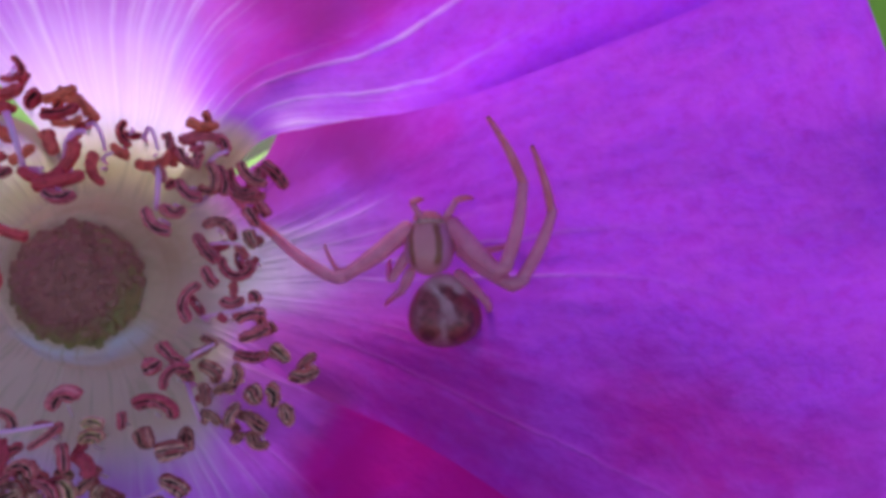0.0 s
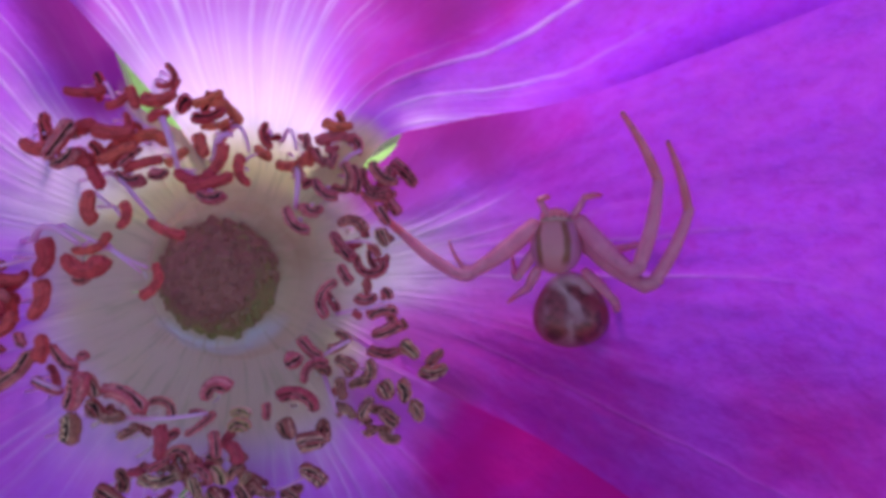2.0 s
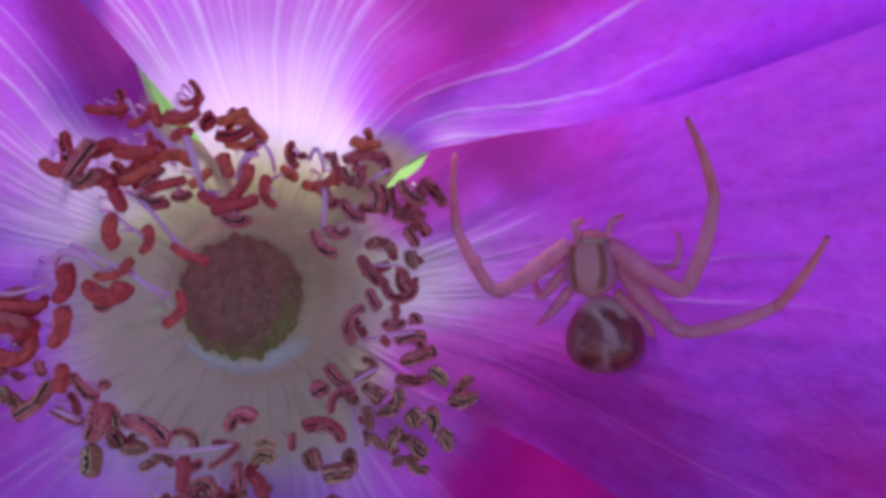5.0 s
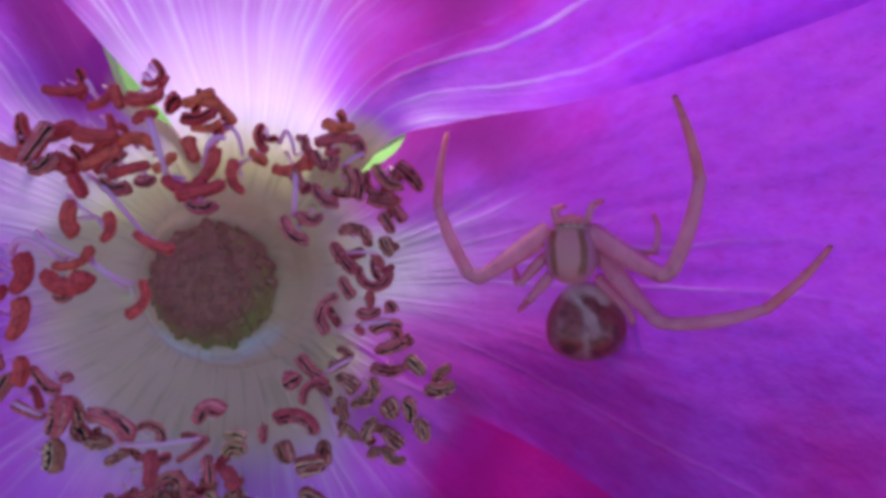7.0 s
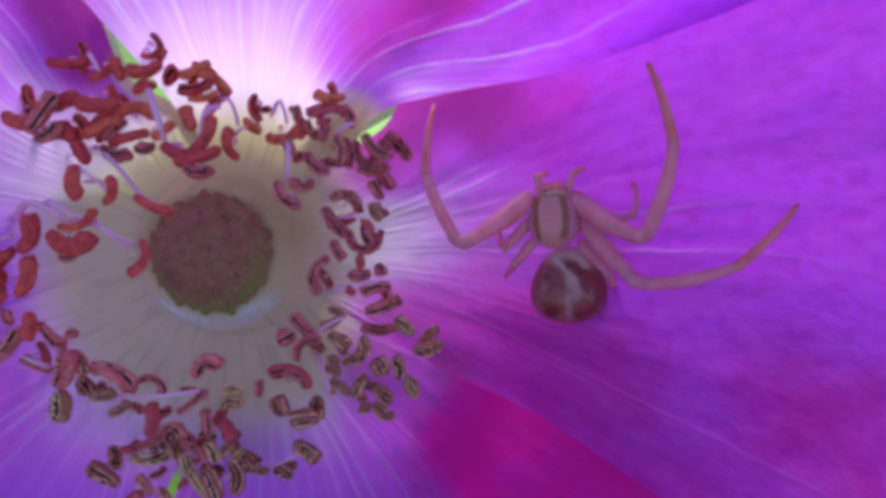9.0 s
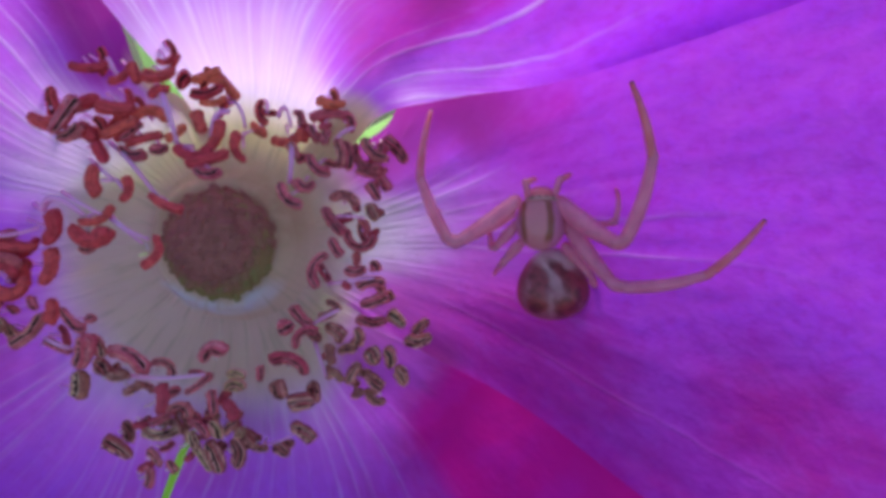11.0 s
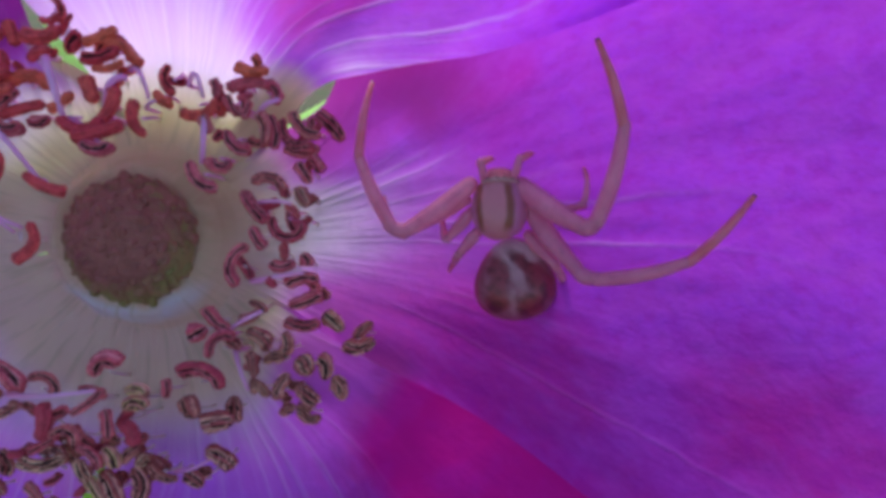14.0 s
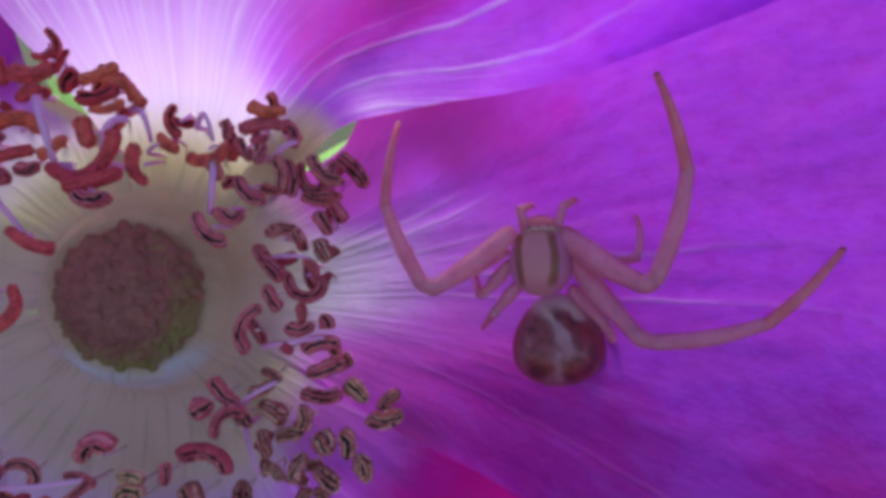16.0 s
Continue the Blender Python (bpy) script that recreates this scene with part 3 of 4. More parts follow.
def build_stigmas():
    """A low dome, set with small pale-tipped stigmas."""
    rng = random.Random(5)
    bm = bmesh.new()
    rings = []
    for q in (0.02, 0.3, 0.6, 0.8, 0.95, 1.03):
        rings.append([bm.verts.new(Vector((DOME.x + 3.2 * q * math.cos(a), DOME.y + 3.1 * q * math.sin(a), -1.9 - 2.0 * q ** 3 + 0.1 * noise.noise(Vector((q * 3 * math.cos(a), q * 3 * math.sin(a), 0))))) * MM)
                      for a in (2 * math.pi * k / 40 for k in range(40))])
    for a, b in zip(rings, rings[1:]):
        for k in range(40):
            bm.faces.new((a[k], b[k], b[(k + 1) % 40], a[(k + 1) % 40]))
    bm.faces.new(rings[0])
    dome = part("pistil_dome", mesh("pistil_dome", bm, STIGMA), rose, "dull brown-purple dome of stigmas, green at its foot", HOME)
    shapes = []
    for k in range(5):
        bm = bmesh.new()
        bmesh.ops.create_icosphere(bm, subdivisions=2, radius=0.27 * MM, matrix=Matrix.Diagonal((1.3, 0.95, 0.75, 1)))
        for v in bm.verts:
            v.co *= 1 + 0.4 * noise.noise(v.co * 4000 + Vector((k * 3, 0, 0)))
        shapes.append(mesh("stigma", bm, STIGMA_TIP))
    for k in range(300):
        q, a = math.sqrt((k + 0.5) / 300), k * 2.39996 + rng.uniform(-0.2, 0.2)
        ob = part("stigma", shapes[k % 5], dome, "", (DOME.x + 3.2 * q * math.cos(a), DOME.y + 3.1 * q * math.sin(a), -2.1 - 2.0 * q ** 3 + rng.uniform(-0.1, 0.08)))
        ob.rotation_euler = Euler([radians(rng.uniform(-40, 40)) for _ in range(2)] + [rng.uniform(0, 6.3)])
        ob.scale = [rng.uniform(0.8, 1.7), rng.uniform(0.8, 1.3), rng.uniform(0.8, 1.1)]


build_disc()
build_stigmas()

# Stamens by cluster: x, y, z of the anther, its turn, length, bend (radians) and width, then its colour and how far it has split.
STAMENS = (
    ((-15.94, 6.78, 2.7, 0, 2.01, -0.67, 0.43, "R0"), (-14.56, 6.34, 2.6, 26, 1.24, -1.2, 0.36, "R0"), (-13.92, 6.47, 2.4, -70, 1.15, 0.3, 0.46, "R0"),
     (-12.55, 7.67, 1.8, -75, 1.35, 1.97, 0.32, "R1"), (-12.6, 7.35, 2, 8, 1.02, -1.97, 0.27, "R0"), (-12.71, 6.63, 2.4, 8, 1.82, -1.3, 0.58, "R0"),
     (-11.72, 6.29, 1.6, 64, 1.01, 1.62, 0.64, "R1"), (-10.66, 6.62, 1.8, 21, 1.65, -0.4, 0.42, "O0"), (-9.96, 5.94, 1.6, -33, 1.91, 1.5, 0.42, "O0"),
     (-10.55, 5.85, 2, 9, 1.83, -0.85, 0.49, "R1"), (-10.27, 5.42, 1.9, 8, 1.55, -1.02, 0.32, "O0"), (-12.61, 5.46, 2.6, 34, 0.98, 2.11, 0.43, "R0"),
     (-13.93, 5.22, 3, -82, 0.89, 1.27, 0.35, "R0")),
    ((-14.23, 4.77, 3.4, -3, 1.95, -0.73, 0.58, "R0"), (-15.61, 4.88, 3.1, 19, 1.04, 1.05, 0.61, "R0"), (-15.6, 3.64, 3.2, -49, 1.16, -1.44, 0.61, "R0"),
     (-15.24, 3.85, 3.1, -56, 0.95, 1.63, 0.47, "R1"), (-14.04, 3.66, 3.4, 27, 1.96, 0.41, 0.51, "R0"), (-12.81, 4.2, 2.9, -2, 2, 1.94, 0.52, "O0"),
     (-13.53, 3.55, 3.3, 39, 1.38, 0.37, 0.35, "M1"), (-13.09, 3.3, 3, 16, 1.89, 0.1, 0.42, "R0"), (-13.58, 2.85, 3.2, -13, 1.57, -2.14, 0.51, "M1"),
     (-12.36, 3, 3.1, 5, 1, -1.93, 0.45, "M1"), (-11.71, 3.68, 2.8, 38, 1.26, -0.64, 0.4, "O0"), (-14.78, 2.55, 3.7, -66, 1.11, -0.36, 0.55, "R0"),
     (-10.61, 4.21, 2.6, -69, 1.26, -0.24, 0.57, "R0")),
    ((-10.11, 3.53, 2.7, -119, 2.02, 1.33, 0.48, "R0"), (-10.72, 2.98, 3.2, -2, 2.07, -2.04, 0.47, "R0"), (-10, 2.47, 3.3, 13, 2.27, -0.4, 0.51, "R0"),
     (-9.83, 1.96, 3.6, -5, 1.36, -2.06, 0.53, "M1"), (-8.52, 3.06, 2.7, -79, 1.71, -2.01, 0.43, "R0"), (-7.77, 4.94, 1.4, -78, 1.51, -2.3, 0.37, "R1"),
     (-7.96, 4.15, 1.8, -36, 1.02, -1.88, 0.42, "O0"), (-14.46, 1.22, 4.5, -88, 1.57, -1.54, 0.58, "R0"), (-13.46, 0.86, 4.4, -99, 1.36, 1.96, 0.4, "R0"),
     (-11.55, 0.34, 4.1, -23, 1.92, -0.66, 0.41, "R0"), (-12.2, -1.86, 4.6, -114, 1.88, 2.28, 0.4, "R0"), (-4.74, 5.74, 0.5, -7, 1.61, -1.1, 0.46, "O0"),
     (-6.33, 4.73, 0.7, -85, 0.87, 1.11, 0.38, "M1")),
    ((-6.81, 3.95, 1.1, 17, 2.04, -1.84, 0.45, "R0"), (-6.58, 3.08, 1.1, -64, 0.89, 0.77, 0.5, "M1"), (-4.94, 4.85, 0.3, 5, 2.01, 1.03, 0.47, "M0"),
     (-4.14, 4.7, -0, -70, 1.25, 2.65, 0.44, "M1"), (-5.64, 4.09, 0.3, -59, 1.11, -0.62, 0.39, "M1"), (-5.05, 3.88, 0.5, -102, 0.9, 0.34, 0.46, "M2"),
     (-5.01, 4.53, 0.6, 8, 0.78, -1.62, 0.31, "M0"), (-4.48, 3.08, 0.2, -87, 1.59, 1.27, 0.44, "M1"), (-4.06, 2.98, 0, -83, 1.62, 1.16, 0.44, "M1"),
     (-2.84, 3.11, -0.2, -41, 2.45, -2.58, 0.45, "M2"), (-2.47, 3.47, -0.3, -40, 1.98, -1.67, 0.48, "M1"), (-1.64, 3.44, -1.3, -46, 1.91, 0.48, 0.63, "M2"),
     (-2.73, 2.41, -0.4, 0, 1.8, -1.48, 0.4, "M1")),
    ((-2.66, 3.56, -0.4, 37, 1.12, -3.76, 0.34, "M1"), (-5.25, 2.56, 0.7, -39, 1.71, -1.73, 0.51, "M1"), (-6.37, 0.93, 1.7, -48, 1.79, -1.8, 0.49, "M1"),
     (-5.84, 1.66, 1.3, -6, 1.27, -3.25, 0.48, "M1"), (-2.15, 1.73, -0.5, -54, 1.18, 0.23, 0.5, "M1"), (-2.62, 1.18, -0.1, -56, 1.14, 0.26, 0.5, "M1"),
     (-2.52, 0.13, 0.2, -69, 1.02, -0.58, 0.49, "T1"), (-4.08, 0.52, 0.3, -11, 1.72, 2.19, 0.49, "M2"), (-4.37, -0.35, 1.2, -51, 1.77, -0.54, 0.53, "M2"),
     (-3.06, -0.84, 0.7, -9, 2.55, -3.61, 0.43, "M1"), (-3.07, -0.62, 0.3, -49, 0.94, 1.74, 0.34, "M0"), (-4.22, -1.67, 1.2, -61, 1.15, -0.76, 0.5, "M1"),
     (-4.85, -2.92, 1.3, -106, 2.25, -2.34, 0.47, "M1")),
    ((-3.37, -2.7, 0.6, 4, 1.19, -1.98, 0.49, "M1"), (-3.48, -2.33, 0.4, -86, 0.82, 1.9, 0.41, "M0"), (-2.48, -2.74, 0.2, -45, 0.65, 0.92, 0.62, "M1"),
     (-3.75, -3.66, 1.1, -51, 0.56, 0.67, 0.38, "M0"), (-2.6, -3.7, 0.2, 7, 1.6, 1.11, 0.57, "M1"), (-2.36, -4.36, 0.6, 20, 1.66, -0.5, 0.56, "M1"),
     (-1.64, -4.23, 0.2, -56, 0.59, 1.1, 0.34, "T1"), (-2.5, -5.34, 0.5, -2, 1.7, -1.11, 0.51, "M2"), (-1.3, -5.51, -0.5, -42, 1.22, 0.18, 0.48, "T1"),
     (-0.17, -6.31, -0.5, 10, 1.56, -1.95, 0.48, "T2"), (-5.73, -5.06, 1.9, -42, 1.48, -0.8, 0.51, "M1"), (-4.67, -5.06, 1.1, 23, 1.05, -0.83, 0.33, "T1"),
     (-6.5, -5.57, 2.2, 23, 0.87, -0.37, 0.73, "M1")),
    ((-5.41, -6.26, 2.2, 41, 1.81, 2.59, 0.41, "M1"), (-5.26, -6.35, 1.6, -27, 0.75, 2.6, 0.37, "T1"), (-4.35, -6.06, 0.9, -32, 1.19, 0.81, 0.48, "T1"),
     (-3.3, -6.25, 0.7, -90, 1.01, 1.72, 0.43, "T1"), (-3.69, -7.13, 0.6, 10, 1.03, 1.9, 0.38, "T1"), (-4.45, -7.08, 1.4, -76, 1.13, 0.04, 0.37, "T1"),
     (-4.2, -8.29, 1.1, -39, 0.96, 1.15, 0.33, "T1"), (-3.2, -8.21, 0.8, 65, 1.28, 1.39, 0.41, "T2"), (-3.24, -9.13, 0.6, 36, 0.71, -1.97, 0.38, "T0"),
     (-2.49, -7.37, 0.3, -65, 1, 0.42, 0.65, "T1"), (-1.76, -7.46, 0.2, -80, 1.22, 1.83, 0.49, "T1"), (-1.21, -8.42, 0, -74, 1.02, 2.08, 0.6, "T1"),
     (-2.29, -8.6, 0.5, -45, 1.24, -0.24, 0.54, "T2")),
    ((-2.12, -9.28, 0.3, -33, 1.41, -3.25, 0.36, "T1"), (-17.15, 4.55, 3.8, 16, 2.55, -2.6, 0.63, "R0"), (-16.37, 4.2, 3.9, 58, 2.13, 0.15, 0.58, "M1"),
     (-16.35, 3.6, 3.6, 29, 1.46, -1.7, 0.55, "M1"), (-16.59, -0.92, 5, -105, 1.81, 1.81, 0.6, "R0"), (-14.77, -0.79, 4.7, -3, 2.26, -3.08, 0.76, "R0"),
     (-14.54, -0.23, 4.6, 25, 1.94, -1.74, 0.36, "R0"), (-14.95, -1.74, 4.6, 6, 0.87, -2.26, 0.33, "M1"), (-18.67, -1.72, 4.7, 29, 1.93, 1.27, 0.46, "M0"),
     (-18.16, -1.75, 4.8, -3, 2.18, -0.44, 0.48, "R0"), (-19.49, -2.39, 4.9, 50, 1.64, 1.6, 0.5, "R0"), (-18.48, -3.01, 5, 15, 2.22, 2.83, 0.53, "M0"),
     (-18.31, -3.42, 5, 15, 2.32, -2.31, 0.58, "R0")),
    ((-18.4, -3.01, 5.1, -25, 1.23, 2.07, 0.43, "R0"), (-16.77, -2.7, 4.8, -100, 1.84, 1.62, 0.58, "R0"), (-19.81, -4.46, 4.5, 62, 1.15, 0.1, 0.38, "M1"),
     (-19.21, -4.55, 4.7, 34, 0.92, -0.94, 0.38, "M1"), (-19.05, -5.71, 4.9, 25, 1.38, 1.35, 0.48, "T1"), (-17.38, -5.52, 5.1, 46, 2.15, -0.74, 0.53, "M1"),
     (-17.14, -4.32, 4.9, -59, 0.77, -1.39, 0.38, "M1"), (-16.5, -4.7, 5, -92, 1.2, 1.41, 0.55, "R0"), (-15.59, -5.13, 4.6, -45, 1.62, -0.53, 0.43, "M1"),
     (-15.04, -5.08, 4.2, 23, 0.52, -0.74, 0.41, "M1"), (-16.22, -6.29, 4.6, -24, 1.4, -0.54, 0.38, "M1"), (-15.14, -6.48, 4.8, -110, 1.78, 1.07, 0.76, "M1"),
     (-15.41, -8.1, 4.5, -89, 1.33, 0.62, 0.64, "T1")),
    ((-14.62, -6.38, 4.4, -62, 1.17, 0.98, 0.39, "T1"), (-13.24, -7.13, 4.3, -31, 2.3, 1.32, 0.49, "M1"), (-14.07, -7.64, 3.9, 27, 0.9, -1.23, 0.31, "T1"),
     (-13.3, -8.4, 3.7, 32, 1.08, -0.77, 0.32, "T1"), (-13.18, -7.02, 4.4, -30, 2.09, 1.13, 0.63, "M1"), (-13.76, -7.59, 4.2, 4, 1.14, -1.51, 0.35, "T1"),
     (-11.89, -7.6, 3.8, -38, 1.63, 3.1, 0.36, "M1"), (-12.06, -8.91, 3.7, -92, 1.53, 1.09, 0.53, "M0"), (-9.46, -6.99, 3.5, 25, 1.68, 2.98, 0.6, "M1"),
     (-10.23, -8.14, 3.6, 38, 1.66, -0.46, 0.31, "M1"), (-9.82, -9.22, 3, -81, 1.27, 0.46, 0.47, "M1"), (-9.27, -9.77, 2.6, -65, 1.22, 2.26, 0.55, "R0"),
     (-8.73, -8.03, 2.7, 2, 1, 1.59, 0.35, "Y0")),
    ((-8.85, -8.77, 2.6, 2, 1, 3.07, 0.47, "Y2"), (-11.82, -10.2, 3.9, 6, 1.99, -1.63, 0.38, "T1"), (-11.81, -9.74, 3.8, 30, 1.37, -0.21, 0.33, "M1"),
     (-11.13, -9.72, 3.7, -16, 1.49, 3.31, 0.41, "M1"), (-11.55, -10.5, 3.6, -16, 1.41, 3.13, 0.29, "T1"), (-12.95, -10.33, 3.6, -5, 0.84, 1.04, 0.34, "M0"),
     (-10.39, -10.47, 3.4, -51, 1.4, 1.57, 0.39, "M2"), (-10.34, -10.81, 3.6, -61, 0.99, -1.11, 0.38, "T1"), (-9.74, -10.59, 3, -61, 0.97, 1.23, 0.51, "Y1"),
     (-8.98, -10.6, 2.6, 44, 1.02, 0.93, 0.35, "T1"), (-8.65, -10.72, 2.6, 47, 0.65, -1.48, 0.37, "T1"), (-9.79, -11.94, 2.8, -68, 1.77, 0.69, 0.52, "T1"),
     (-9, -11.87, 2.5, -80, 1.55, 2.06, 0.5, "T2")),
    ((-10.22, -12, 2.9, -56, 1.49, 0.04, 0.34, "Y0"), (-13.89, -11.27, 3.9, -36, 1.6, 0.42, 0.5, "T1"), (-7.84, -11.37, 2.2, -24, 1.49, -1.28, 0.3, "T0"),
     (-6.71, -11.84, 1.9, -28, 0.99, 0.19, 0.46, "T1"), (-5.79, -11.1, 1.5, -38, 1.48, 0.68, 0.52, "T1"), (-5.68, -9.42, 2, 7, 1.4, 0.44, 0.63, "T2"),
     (-7.72, -7.89, 2.4, -92, 0.84, 0.86, 0.38, "M1"), (-6.32, -7.66, 2.3, -21, 2.27, 2.27, 0.58, "M2"), (-6.76, -8.74, 2.1, -58, 1.06, -0.28, 0.58, "T1"),
     (-12.16, -11.68, 3.9, -51, 1.07, 0.65, 0.36, "M1"), (-12.69, -12.67, 3.6, -84, 1.19, 1.44, 0.41, "M1"), (-11.35, -12.09, 3.8, -51, 0.75, 0.1, 0.36, "M1")),
)
# Free arching filaments: x, y of foot, middle and tip, height, radius.
FILAMENTS = (
    ((-12.54, 5.6, -11.94, 4.47, -11.62, 3.1, 2.45, 0.17),
     (-10.17, 3.15, -9.93, 4.38, -9.34, 4.77, 1.95, 0.18),
     (-9.73, 5.37, -9.07, 5.12, -8.82, 4.11, 1.08, 0.11),
     (-14.6, 2.91, -13.55, 2.11, -12.37, 0.55, 2.82, 0.12),
     (-14.81, 1.93, -14.28, 1.66, -13.9, 1.29, 3.95, 0.1),
     (-14.01, -0.38, -13.18, -0.88, -12.18, -1.4, 4.12, 0.09),
     (-6.66, 3.68, -6.51, 2.62, -6.66, 1.45, 0.85, 0.14),
     (-7.33, 4.81, -6.87, 5.16, -6.61, 4.22, 0.82, 0.11),
     (-4.63, 3.76, -4.18, 4.1, -3.66, 4.39, -0.18, 0.13),
     (-8.99, 3.73, -8.36, 3.93, -7.74, 3.88, 1.28, 0.08),
     (-17.06, -0.13, -16.13, 0.33, -14.98, -0.41, 4.38, 0.16)),
    ((-15.87, 0.44, -15.13, 0.17, -13.98, -0.47, 4.28, 0.1),
     (-19.37, -1.24, -18.28, -1.35, -16.94, -0.96, 4.58, 0.1),
     (-14.05, -0.54, -13.31, -0.89, -12.47, -1.58, 4.12, 0.08),
     (-13.47, -7.9, -11.77, -7.85, -9.83, -7.67, 3.45, 0.1),
     (-4.72, -3.62, -3.69, -3.41, -2.36, -3.21, 0.58, 0.1),
     (-5.63, -5.85, -4.92, -5.3, -3.99, -4.8, 1.18, 0.1),
     (-7.72, -11.67, -6.99, -11.45, -6.15, -11.08, 1.42, 0.07),
     (-15.3, 7.19, -14.91, 6.95, -14.67, 6.3, 2.12, 0.11),
     (-15.71, -6.54, -16.1, -6.16, -16.74, -5.97, 4.45, 0.11),
     (-5.31, -6.58, -4.93, -7.34, -4.68, -8.23, 0.85, 0.11),
     (-4.76, -0.23, -3.72, -0.13, -2.95, -0.23, 0.35, 0.09)),
)


def anther_mesh(length, bend, width, kind, skin, rim, seed):
    """A sac bent into an arc (bend: radians of turn, bulging to +y), in mm. Kind 0 is closed along shallow grooves, 1 gapes in one dark slit, 2 has split into two slits."""
    bm = bmesh.new()
    rng = random.Random(seed)
    steps, sides = 15, 32
    turn, twist, fat = rng.uniform(-0.6, 0.6), rng.uniform(-0.5, 0.5), rng.choice((-1, 1)) * rng.uniform(0.04, 0.2)
    hook = rng.uniform(-0.25, 0.5) * (1 if bend > 0 else -1)
    chord = length * (math.sin(bend / 2) / (bend / 2) if abs(bend) > 0.01 else 1.0)
    spine = [Vector((-chord / 2, 0, 0))]
    heading = [bend / 2 - bend * i / steps - hook * max(0.0, 2 * i / steps - 1.3) for i in range(steps + 1)]
    for i in range(steps):
        p = (heading[i] + heading[i + 1]) / 2
        spine.append(spine[-1] + Vector((math.cos(p), math.sin(p), 0)) * (length / steps))
    rings, dark = [], []
    for i in range(steps + 1):
        t = i / steps * 2 - 1
        side = Vector((-math.sin(heading[i]), math.cos(heading[i]), 0))
        end = min(1.0, (1 - abs(t)) * length / (width * (1.15 if t * fat < 0 else 0.7)))
        w = width * 0.57 * max(0.1, math.sqrt(max(0.0, 1 - (1 - end) ** 2))) * (1 + fat * t)
        ring, marks = [], []
        for k in range(sides):
            p = 2 * math.pi * k / sides
            q = math.pi / 2 + turn + twist * t + 0.25 * noise.noise(Vector((t * 1.7, seed * 0.7, 5.0)))
            gap = 0.0
            for notch, wide, deep in (((-0.5, 0.26, 0.24), (0.55, 0.24, 0.3), (1.5, 0.3, 0.25), (-1.5, 0.3, 0.25)), ((0.0, 0.33, 0.7), (1.25, 0.3, 0.24), (-1.25, 0.3, 0.24)),
                                      ((-0.55, 0.25, 0.62), (0.5, 0.27, 0.64), (1.5, 0.3, 0.24)))[kind]:
                d = (p - q - notch + math.pi) % (2 * math.pi) - math.pi
                gap = max(gap, deep * math.exp(-(d / (wide * (1 + 0.5 * noise.noise(Vector((t * 1.9, seed * 2.1, notch)))))) ** 2))
            gap *= max(0.0, 1 - abs(t) ** 7) * (1 + 0.35 * noise.noise(Vector((t * 2.4, seed * 1.3, 2.0))))
            bump = 1 + 0.13 * noise.noise(Vector((t * 2.2, math.cos(p) + seed, math.sin(p)))) + 0.13 * noise.noise(Vector((t * 6, math.cos(p) * 2 + seed, math.sin(p) * 2)))
            r = w * (1 - gap) * bump
            ring.append(bm.verts.new((spine[i] + side * math.cos(p) * r + Vector((0, 0, 1)) * math.sin(p) * r * 0.9) * MM))
            marks.append(gap)
        rings.append(ring)
        dark.append(marks)
    for i in range(steps):
        for k in range(sides):
            j = (k + 1) % sides
            f = bm.faces.new((rings[i][k], rings[i + 1][k], rings[i + 1][j], rings[i][j]))
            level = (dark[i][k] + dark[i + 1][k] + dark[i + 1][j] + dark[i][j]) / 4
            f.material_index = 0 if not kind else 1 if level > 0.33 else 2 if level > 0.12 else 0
    bm.faces.new(rings[0])
    bm.faces.new(list(reversed(rings[-1])))
    bmesh.ops.recalc_face_normals(bm, faces=bm.faces)
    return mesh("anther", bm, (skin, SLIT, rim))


ANTHER_LOOKS = {
    "R": (ANTHER_RED, ANTHER_RED, "brick-red curled anther"), "O": (ANTHER_ORANGE, ANTHER_ORANGE, "orange-red curled anther"),
    "M": (ANTHER_ROSE, ANTHER_RIM, "dusty rose anther with a dark slit"), "T": (ANTHER_BROWN, ANTHER_TAN, "opened tan anther with dark slits"),
    "Y": (ANTHER_TAN, ANTHER_YELLOW, "faded yellowish anther"),
}


def ground_under(x, y):
    """The flower's floor behind the point (x, y), seen straight on."""
    q = Vector((x - CENTRE.x, y - CENTRE.y))
    return min(-5.0, bowl(q.length, math.atan2(q.y, q.x)) - 0.2)


